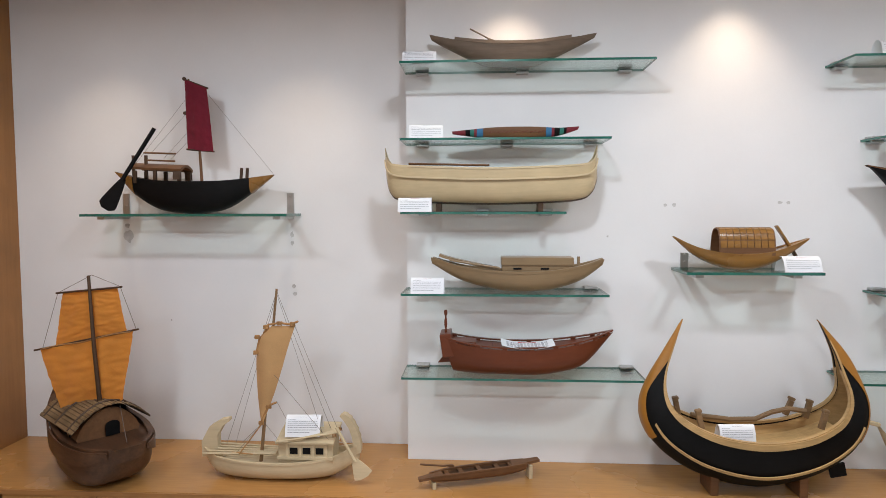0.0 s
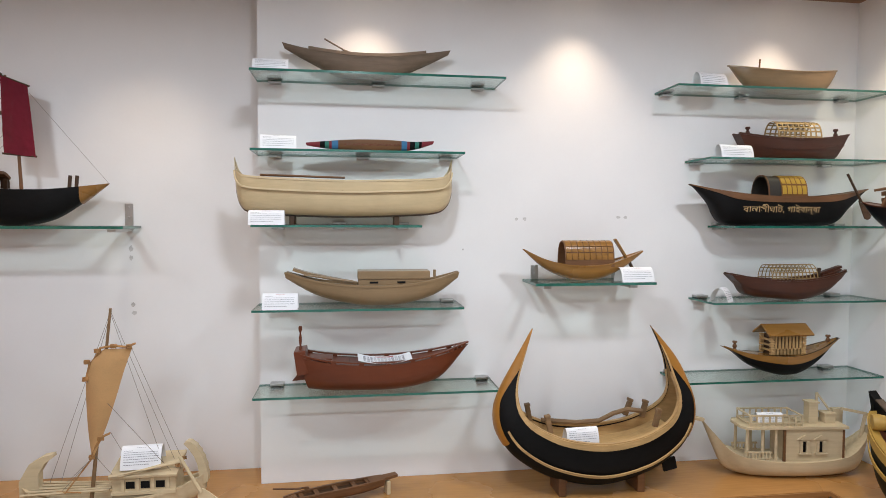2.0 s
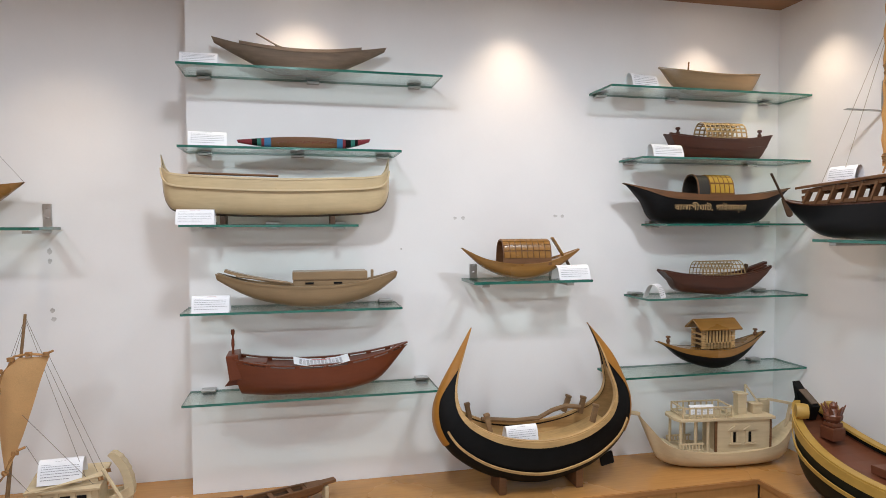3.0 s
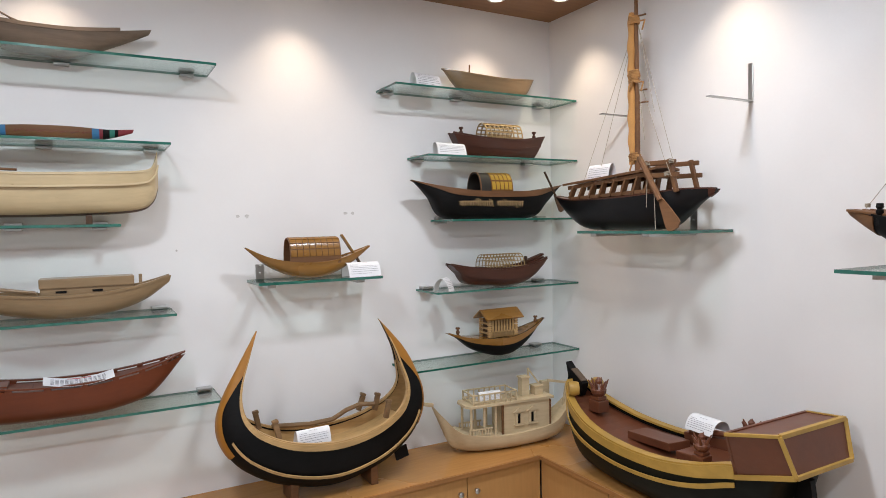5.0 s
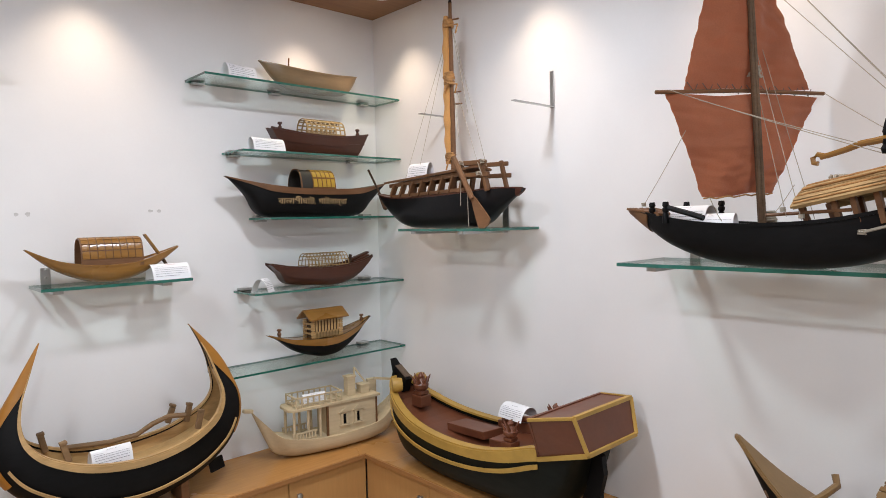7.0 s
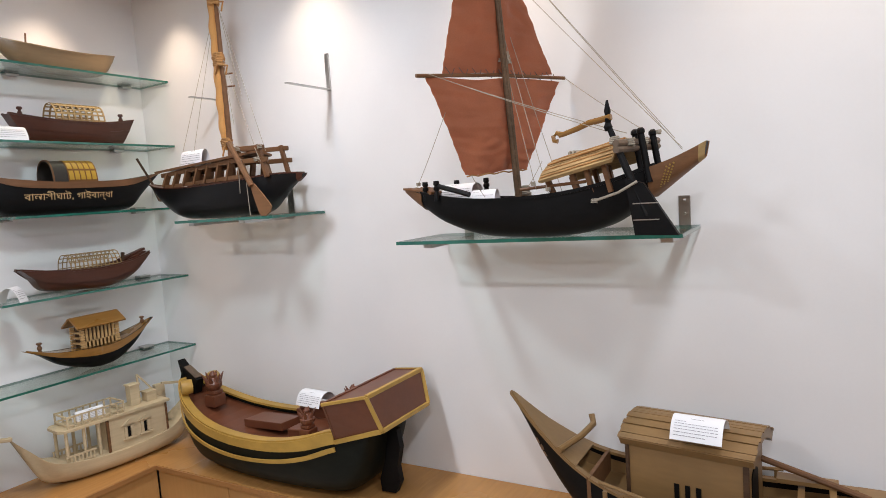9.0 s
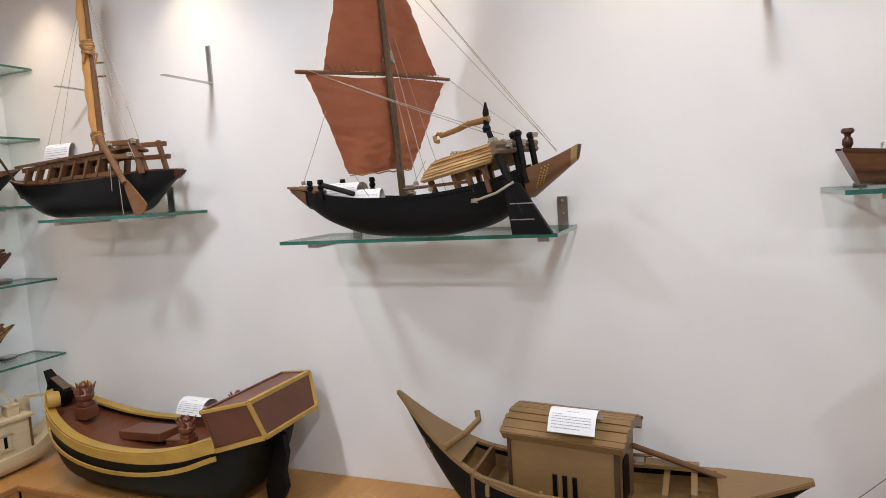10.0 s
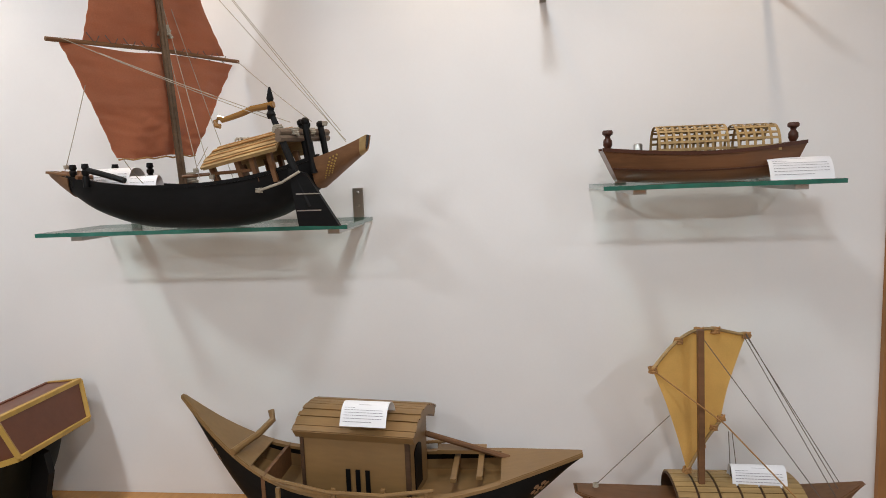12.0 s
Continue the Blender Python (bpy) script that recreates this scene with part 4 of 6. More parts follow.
def lettered_boat():
    t = boat("lettered_boat", 2.282, 2.095, SZ[2], 0, "black boat model with gilt lettering, brown rail and yellow-panelled hood")
    h = Hull([(-.45, .182), (-.37, .105), (-.30, .010), (-.1, 0), (.1, 0), (.265, .008), (.345, .075), (.455, .168)], [(-.472, .198), (-.36, .172), (-.25, .155), (-.1, .143), (.1, .143), (.24, .15), (.35, .163), (.472, .184)], [.006, .05, .075, .086, .086, .075, .05, .006], .8, .6)
    one("hull", M_BLACK, t, lambda bm: h.body(bm), "", True)
    for side in (-1, 1):
        one("top_strake", M_MIDWOOD, t, lambda bm: h.skin(bm, 0, 1, side * .955, side * 1.0, .0025, .0025 * side, 50, 3), "brown wooden top strake", True)
    one("deck", M_MIDWOOD, t, lambda bm: h.deck(bm, .03, .97, .008))
    fn = arch(-.106, .098, .064, .138, .102, power=.85)
    # Hood shell in black: the shade of its open end put into colour.
    dark = surface("hood_end_black", (.025, .022, .018), .5, .2, (80, 80, 80))
    hood = one("hood", dark, t, lambda bm: sheet(bm, fn, 4, 24, .003), "barrel hood, black for its dark open end", True)
    gold = surface("yellow_panel_paint", (.50, .30, .03), .4, .12)
    frame_m = wood("hood_lath", (.22, .10, .03), .5)
    for i in range(5):
        for j in range(6):
            u0, v0 = .36 + .128 * i, .03 + .16 * j
            if i < 5:
                one("hood_panel", gold, hood, lambda bm: sheet(bm, lambda a, b: (lambda p: p + Vector((0, p.y * .05, (p.z - .138) * .03)))(Vector(fn(u0 + .098 * a, v0 + .125 * b))), 1, 4, .002), "yellow panel")
    one("hood_frame", frame_m, hood, lambda bm: sheet(bm, lambda a, b: (lambda p: p + Vector((0, p.y * .03, (p.z - .138) * .015)))(Vector(fn(.335 + .665 * a, b))), 2, 24, .002), "brown laths", True)
    one("hood_rim", M_MIDWOOD, hood, lambda bm: sheet(bm, lambda a, b: (lambda p: p + Vector((0, p.y * .07, (p.z - .138) * .05)))(Vector(fn(.0 + .03 * a, b))), 1, 24, .004), "brown rim")
    oar(t, (.315, -.055, .252), (.425, -.075, .035), .42, .034, M_DARKWOOD, .006)
    # gilt lettering laid onto the near side
    cu = bpy.data.curves.new("lettering", "FONT")
    cu.body = "বালাসীঘাট, গাইবান্ধা"
    cu.size, cu.extrude, cu.resolution_u = .06, .0, 3
    tmp = bpy.data.objects.new("lettering", cu)
    scene.collection.objects.link(tmp)
    bpy.context.view_layer.update()
    me = bpy.data.meshes.new_from_object(tmp.evaluated_get(bpy.context.evaluated_depsgraph_get()))
    bpy.data.objects.remove(tmp)
    bm = fresh()
    bm.from_mesh(me)
    bpy.data.meshes.remove(me)
    xs = [v.co.x for v in bm.verts]
    ys = [v.co.y for v in bm.verts]
    bmesh.ops.subdivide_edges(bm, edges=[e for e in bm.edges if e.calc_length() > .02], cuts=1)
    for v in bm.verts:
        x = -.243 + .394 * (v.co.x - min(xs)) / max(max(xs) - min(xs), 1e-4)
        z = .054 + .049 * (v.co.y - min(ys)) / max(max(ys) - min(ys), 1e-4)
        lo, hi = 0.0, 1.0
        for _ in range(14):
            mid = (lo + hi) / 2
            lo, hi = (mid, hi) if h.at(mid, -.7).x < x else (lo, mid)
        a0, a1 = 0.0, 1.0
        for _ in range(14):
            mid = (a0 + a1) / 2
            a0, a1 = (mid, a1) if h.at(lo, -mid).z < z else (a0, mid)
        v.co = Vector((x, h.at(lo, -a0).y - .0022, z))
    gilt = surface("gilt_lettering", (.62, .42, .20), .5, .1)
    part("lettering", bm, gilt, t, "gilt painted letters")


lettered_boat()


def cane_hood_boat():
    t = boat("cane_hood_boat", 2.320, 2.085, SZ[3], 0, "mahogany boat model with rounded open cane hood")
    h = Hull([(-.262, .088), (-.222, .028), (-.09, .010), (.04, .001), (.15, .018), (.24, .066), (.288, .12)], [(-.308, .128), (-.2, .108), (-.08, .096), (.04, .095), (.15, .106), (.24, .122), (.308, .14)], [.030, .052, .062, .062, .054, .040, .020], .5, .5)
    one("hull", M_MAHOGANY, t, lambda bm: h.body(bm), "", True)
    one("deck", M_MAHOGANY, t, lambda bm: h.deck(bm, .02, .98, .016))
    both_rails(h, t, M_MAHOGANY, w=.010, h=.012, lift=.001)
    for side in (-1, 1):
        one("top_strake", M_MAHOGANY, t, lambda bm: h.skin(bm, 0, 1, side * .80, side * 1.0, .004, .004 * side, 30, 3), "", True)
    lattice_hood(t, "hood", -.112, .128, .056, .092, .082, 13, 9, M_BAMBOO, .004)
    one("post", M_DARKWOOD, t, lambda bm: box(bm, (.165, -.01, .125), (.014, .014, .06), (0, 8, 0), .003))
    one("plank", M_MAHOGANY, t, lambda bm: beam(bm, (.15, .0, .118), (.29, .0, .16), .030, .012, .003))
    one("plank", M_MAHOGANY, t, lambda bm: beam(bm, (.18, -.02, .112), (.27, -.02, .145), .024, .010, .003))


cane_hood_boat()


def house_boat():
    t = boat("roofed_boat", 2.305, 2.09, SZ[4], 0, "small boat model with wooden hut and black lower hull")
    h = Hull([(-.262, .128), (-.17, .056), (-.06, .014), (.02, .003), (.1, .018), (.19, .072), (.285, .158)], [(-.312, .152), (-.2, .122), (-.08, .108), (.02, .104), (.1, .112), (.2, .138), (.312, .178)], [.010, .045, .062, .066, .06, .044, .008], .7, .7)
    one("hull", M_BLACK, t, lambda bm: h.body(bm), "", True)
    for side in (-1, 1):
        one("top_strake", M_ORANGEWOOD, t, lambda bm: h.skin(bm, 0, 1, side * .85, side * 1.0, .002, .002 * side, 40, 4), "varnished top strake", True)
    one("deck", M_ORANGEWOOD, t, lambda bm: h.deck(bm, .02, .98, .008))
    hut = one("hut", M_DARKWOOD, t, lambda bm: box(bm, (.008, 0, .155), (.15, .074, .10)), "dark hut interior")
    for side in (-1, 1):
        for k in range(8):
            one("slat", M_HONEY, hut, lambda bm: box(bm, (-.055 + .0185 * k, side * .040, .155), (.010, .006, .095), None, .001))
        one("board", M_HONEY, hut, lambda bm: box(bm, (.008, side * .0405, .123), (.165, .005, .03)))
    for cx in (-.076, .093):
        for side in (-1, 1):
            for k in range(8):
                one("corner_block", M_HONEY, hut, lambda bm: box(bm, (cx, side * .04, .115 + .012 * k), (.020, .014, .010), (0, 0, 5 * (-1) ** k), .003))
        for k in range(3):
            one("bar", M_HONEY, hut, lambda bm: box(bm, (cx, 0, .13 + .025 * k), (.010, .09, .008)))
    for side in (-1, 1):
        one("roof", M_ORANGEWOOD, t, lambda bm: sheet(bm, lambda u, v: (-.108 + .236 * u, side * .064 * (1 - v), .202 + .046 * v), 4, 3, .007 * side))
    for sx, sz in ((-.245, .13), (.255, .148)):
        finial(t, (sx, 0, sz), .045, .012, M_MIDWOOD)


house_boat()


def pale_steamer():
    t = boat("river_steamer", 2.295, 2.03, COUNTER, -6, "pale unpainted wooden river steamer model with two-storey cabin")
    h = Hull([(-.345, .11), (-.30, .035), (-.2, .004), (-.05, 0), (.12, 0), (.26, .008), (.34, .03), (.385, .10)], [(-.415, .272), (-.36, .205), (-.27, .118), (-.08, .085), (.1, .085), (.26, .10), (.35, .15), (.415, .225)], [.008, .03, .07, .095, .095, .08, .055, .02], .6, .6)
    one("hull", M_PALE, t, lambda bm: h.body(bm, 0, 1, .008), "", True)
    one("deck", M_PALE, t, lambda bm: h.deck(bm, .12, .95, .012))
    one("prow_head", M_PALE, t, lambda bm: box(bm, (-.425, 0, .268), (.05, .022, .018), (0, 12, 0), .005))
    c = one("cabin", M_PALE, t, lambda bm: box(bm, (.105, 0, .158), (.28, .135, .155), None, .002))
    for wx in (.055, .135):
        w = one("window", M_BLACK, c, lambda bm: box(bm, (wx, -.0685, .150), (.014, .003, .05)), "dark window slot")
        one("shutter", M_PALE, c, lambda bm: [box(bm, (wx + d, -.071, .150), (.014, .006, .056), None, .001) for d in (-.016, .016)])
        one("pediment", M_PALE, c, lambda bm: plate(bm, [(wx - .036, .186), (wx + .036, .186), (wx, .208)], -.077, -.068))
        one("sill", M_PALE, c, lambda bm: box(bm, (wx, -.073, .118), (.06, .010, .006)))
    one("corner_panel", M_MIDWOOD, c, lambda bm: box(bm, (-.040, -.066, .155), (.012, .008, .15)), "brown upright board")
    one("corner_panel", M_MIDWOOD, c, lambda bm: box(bm, (.246, -.066, .160), (.010, .008, .14)), "brown upright board")
    for px in (-.215, -.14, -.075):
        for side in (-1, 1):
            one("column", M_PALE, t, lambda bm: tube(bm, [(px, side * .055, .08), (px, side * .055, .235)], .007, 10))
    for side in (1, -1):
        rl = one("porch_railing", M_PALE, t, lambda bm: (box(bm, (-.165, side * .066, .125), (.13, .006, .008)), box(bm, (-.165, side * .066, .095), (.13, .006, .006))))
    for k in range(16):
        one("baluster", M_PALE, rl, lambda bm: box(bm, (-.225 + .0165 * (k % 8), .066 if k > 7 else -.066, .103), (.006, .005, .045)))
    one("roof", M_PALE, t, lambda bm: slab(bm, [(-.245, -.05), (-.225, -.078), (.265, -.078), (.265, .078), (-.225, .078), (-.245, .05)], .236, .248))
    r2 = one("roof_railing", M_PALE, t, lambda bm: [box(bm, (-.08, s * .062, z), (.25, .006, .007)) for s in (-1, 1) for z in (.262, .298)] + [box(bm, (x, 0, z), (.006, .124, .007)) for x in (-.205, .045) for z in (.262, .298)])
    for k in range(18):
        one("baluster", M_PALE, r2, lambda bm: box(bm, (-.205 + .03125 * (k % 9), .062 if k > 8 else -.062, .275), (.007, .006, .054)))
    one("funnel", M_PALE, t, lambda bm: (box(bm, (.125, .0, .297), (.045, .045, .098), None, .002), box(bm, (.125, 0, .348), (.054, .054, .008), None, .001)))
    one("deck_box", M_PALE, t, lambda bm: (box(bm, (.205, .0, .270), (.05, .05, .044), None, .002), box(bm, (.205, 0, .294), (.058, .058, .006))))
    one("stay_pole", M_PALE, t, lambda bm: beam(bm, (.165, .02, .385), (.255, .01, .26), .008, .008))
    one("stay_pole", M_PALE, t, lambda bm: beam(bm, (.165, .02, .385), (.165, .02, .25), .008, .008))
    one("stern_frame", M_PALE, t, lambda bm: (beam(bm, (.285, .05, .10), (.285, .05, .30), .03, .05, .003), beam(bm, (.275, .0, .312), (.405, .0, .285), .012, .012), beam(bm, (.40, 0, .29), (.37, 0, .15), .012, .012)))


pale_steamer()
card(2.205, 2.03, COUNTER + .249, -6, .125, .05, 28)


# ---- the recessed bay: red-sailed boat on its shelf, two boats on the counter ----
def sail(parent, name, material, corners, plane_y, belly=0.02, nu=14, nv=16, thick=.0012, ripple=.003, turn=0.0, seed=0):
    """A cloth quad: corners (x, z) as top left, top right, bottom right, bottom left; it bellies towards the viewer and is turned about the mast."""
    tl, tr, br, bl = [Vector((c[0], 0, c[1])) for c in corners]
    ca, sa = math.cos(radians(turn)), math.sin(radians(turn))
    def fn(u, v):
        p = (tl + (tr - tl) * u) * (1 - v) + (bl + (br - bl) * u) * v
        y = -belly * math.sin(math.pi * u) * math.sin(math.pi * min(v * .9 + .08, 1)) + ripple * noise.noise(Vector((u * 3 + seed, v * 9, seed))) + ripple * .6 * math.sin(u * 17 + v * 6 + seed) + ripple * 1.1 * noise.noise(Vector((u * 7 + v * 3, v * 15 - u * 2, seed + 5.0)))
        return (p.x * ca - y * sa, plane_y + p.x * sa + y * ca, p.z + ripple * .6 * math.sin(u * 9 + seed))
    return one(name, material, parent, lambda bm: sheet(bm, fn, nu * 3, nv * 3, thick), "", True)


def red_sail_boat():
    t = boat("red_sail_boat", -1.25, 2.30, 1.652, 0, "black-hulled sailing boat model with dark red cloth sail")
    h = Hull([(-.37, .178), (-.28, .085), (-.17, .022), (-.06, .002), (.06, .002), (.17, .028), (.28, .095), (.375, .168)], [(-.398, .208), (-.28, .178), (-.17, .164), (-.06, .158), (.06, .157), (.17, .160), (.28, .172), (.400, .190)], [.005, .045, .07, .08, .08, .07, .045, .005], .7, .7)
    one("hull", M_BLACK, t, lambda bm: h.body(bm), "", True)
    one("deck", M_MIDWOOD, t, lambda bm: h.deck(bm, .03, .97, .008))
    for s0, s1 in ((0.0, .13), (.87, 1.0)):
        one("end_cap", M_ORANGEWOOD, t, lambda bm: h.skin(bm, s0, s1, -1, 1, .002, .002, 12, 14), "bare varnished wood end", True)
    one("hood", M_MIDWOOD, t, lambda bm: sheet(bm, lambda u, v: (-.295 + .26 * u, -.06 + .12 * v, .205 + .022 * math.sin(math.pi * v) + .012 * (1 - u)), 6, 8, -.012), "", True)
    for px in (-.27, -.17, -.05):
        for side in (-1, 1):
            one("hood_post", M_DARKWOOD, t, lambda bm: box(bm, (px, side * .052, .18), (.016, .012, .06)))
    one("hood_arch", M_DARKWOOD, t, lambda bm: sheet(bm, lambda u, v: (-.075 + .035 * u, -.062 * math.cos(math.pi * v), .165 + .062 * abs(math.sin(math.pi * v)) ** .6), 2, 14, -.006), "", True)
    one("mast", M_MIDWOOD, t, lambda bm: tube(bm, [(.040, 0, .13), (.030, .002, .33), (-.018, .004, .655)], .008, 8, .005))
    sail(t, "sail", M_REDCLOTH, [(-.030, .652), (.080, .605), (.106, .300), (-.022, .318)], -.012, .012, ripple=.002)
    for z, x0, x1 in ((.652, -.034, .084), (.315, -.03, .108)):
        one("yard", M_DARKWOOD, t, lambda bm: tube(bm, [(x0, -.008, z), (x1, -.008, z - (.045 if z > .5 else .012))], .0045, 8))
    for z in (.655, .49):
        one("mast_knob", M_DARKWOOD, t, lambda bm: lathe(bm, [(.003, -.009), (.009, -.005), (.010, 0), (.009, .005), (.003, .009)], (-.034, -.006, z), 10), "", True)
    oar(t, (-.165, -.055, .412), (-.405, -.095, .025), .38, .085, M_BLACK, .010)
    for z, x0, x1 in ((.298, -.235, -.075), (.262, -.225, -.08)):
        one("cross_pole", M_MIDWOOD, t, lambda bm: tube(bm, [(x0, -.03, z), (x1, -.03, z - .006)], .0045, 7))
    for px in (-.288, -.225):
        one("pole_post", M_DARKWOOD, t, lambda bm: box(bm, (px, -.03, .235), (.012, .012, .10)))
    for px in (.243, .272):
        one("bollard", M_DARKWOOD, t, lambda bm: tube(bm, [(px - .002, -.02, .15), (px + .004, -.02, .222)], .008, 8))
    for a, b in (((-.03, 0, .56), (-.33, 0, .205)), ((-.03, 0, .49), (-.20, -.02, .30)), ((-.025, 0, .40), (-.14, -.02, .27)), ((-.02, 0, .36), (-.12, -.02, .25)), ((.08, 0, .58), (.398, 0, .192))):
        rope(t, M_THREAD, [a, b], .0007)


red_sail_boat()


def orange_sail_boat():
    t = boat("orange_sail_boat", -1.575, 1.985, COUNTER, -38, "dark wooden round-hulled boat model with patched orange sail")
    plank = wood("old_oiled_wood", (0.105, 0.050, 0.026), 0.42, 0.35, 0.22, coat=0.1, blotch=7)
    h = Hull([(-.31, .16), (-.23, .055), (-.10, .008), (.03, 0), (.13, .004), (.225, .045), (.285, .13)], [(-.345, .38), (-.25, .29), (-.11, .24), (.03, .218), (.13, .205), (.225, .198), (.298, .196)], [.055, .125, .165, .178, .165, .135, .075], .55, .55)
    one("hull", plank, t, lambda bm: h.body(bm, 0, 1, .010), "", True)
    one("foredeck", plank, t, lambda bm: h.deck(bm, .02, .995, .014))
    for side in (-1, 1):
        one("rubbing_strake", plank, t, lambda bm: h.skin(bm, .04, 1.0, side * .90, side * 1.0, .007, .007 * side, 40, 3), "", True)
        for k in range(4):
            p = h.at(.30 + .07 * k, side)
            one("side_opening", M_BLACK, t, lambda bm: box(bm, (p.x, side * .137, .225), (.016, .004, .018)), "small dark opening")
    both_rails(h, t, plank, s0=.1, s1=1.0, w=.018, h=.012, lift=.004)
    one("stern_board", M_DARKWOOD, t, lambda bm: box(bm, (-.325, 0, .37), (.018, .085, .18), (0, -10, 0), .006))
    house = one("house", M_MIDWOOD, t, lambda bm: sheet(bm, lambda u, v: (-.22 + .32 * u, *[(-.135 + .27 * v), .215 + (.115 * math.sin(math.pi * v) ** .7) * 1.0]), 3, 16, .10), "", False)
    one("gable", M_MIDWOOD, t, lambda bm: sheet(bm, lambda u, v: (.102, -.13 + .26 * u, .195 + v * (.02 + .112 * math.sin(math.pi * u) ** .75)), 16, 4, .006))
    one("doorway", M_BLACK, t, lambda bm: plate_x(bm, .109, .012, .018, .03, .205, .268), "dark arched doorway")
    def roof(u, v):
        return (-.25 + .39 * u, -.165 + .33 * v, .222 + .128 * math.sin(math.pi * (.06 + .88 * v)) ** .8)
    one("roof_matting", M_DARKWOOD, t, lambda bm: sheet(bm, roof, 6, 20, -.004), "dark roof matting", True)
    for k in range(26):
        v0 = k / 26
        w = .030 + .004 * math.sin(k * 2.3)
        one("bamboo_strip", M_OLDREED, t, lambda bm: sheet(bm, lambda a, b: Vector(roof(-.02 + 1.04 * a + .012 * math.sin(k * 1.7), min(v0 + w * b, 1))) + Vector((0, 0, .004 + .002 * math.sin(k * 3.1))), 5, 1, -.0025))
    for u in (.12, .5, .88):
        one("roof_rib", M_DARKWOOD, t, lambda bm: tube(bm, [Vector(roof(u, j / 14)) + Vector((0, 0, .009)) for j in range(15)], .0045, 6))
    one("mast", M_DARKWOOD, t, lambda bm: tube(bm, [pose(0, 0, 0, 0, 0, 38) @ Vector(q) for q in ((.035, -.035, .20), (.02, -.055, .6), (-.01, -.03, .915))], .0115, 8, .007))
    # the sail faces the room: its own frame is turned back
    up = new("sail")
    up.parent = t
    up.matrix_basis = pose(.005, -.005, 0, 0, 0, 38)
    sail(up, "upper_cloth", M_ORANGECLOTH, [(-.142, .836), (.110, .858), (.148, .660), (-.190, .586)], -.005, .012, seed=3, ripple=.004)
    sail(up, "lower_cloth", M_ORANGECLOTH, [(-.262, .574), (.178, .666), (.118, .352), (-.158, .258)], -.008, .02, seed=8, ripple=.004)
    one("seam", M_COIR, up, lambda bm: tube(bm, [(-.25 + .42 * i / 10, -.018, .578 + .086 * i / 10 + .004 * math.sin(i)) for i in range(11)], .003, 5))
    one("upper_yard", M_DARKWOOD, up, lambda bm: tube(bm, [(-.168, -.016, .834), (.138, -.016, .864)], .0045, 7))
    one("lower_yard", M_DARKWOOD, up, lambda bm: tube(bm, [(-.285, -.012, .572), (.205, -.012, .674)], .0045, 7))
    for a, b in (((-.16, -.016, .835), (-.245, -.012, .581)), ((.13, -.016, .863), (.195, -.012, .672)), ((-.16, -.016, .835), (-.01, 0, .915)), ((.135, -.016, .864), (-.01, 0, .915))):
        rope(up, M_THREAD, [a, b], .0012)
    rope(t, M_THREAD, [(.10, .05, .34), (.24, .02, .20)], .0012, .01)


def plate_x(bm, x, cy, thick, half, z0, z1):
    """A small arched plate facing local x."""
    pts = [(cy - half, z0)] + [(cy - half * math.cos(math.pi * k / 8), z1 - half * .5 + half * .6 * math.sin(math.pi * k / 8)) for k in range(9)] + [(cy + half, z0)]
    a = [bm.verts.new((x, y, z)) for y, z in pts]
    b = [bm.verts.new((x + .004, y, z)) for y, z in pts]
    bm.faces.new(a)
    bm.faces.new(b)
    for i in range(len(pts)):
        j = (i + 1) % len(pts)
        bm.faces.new((a[i], a[j], b[j], b[i]))


orange_sail_boat()


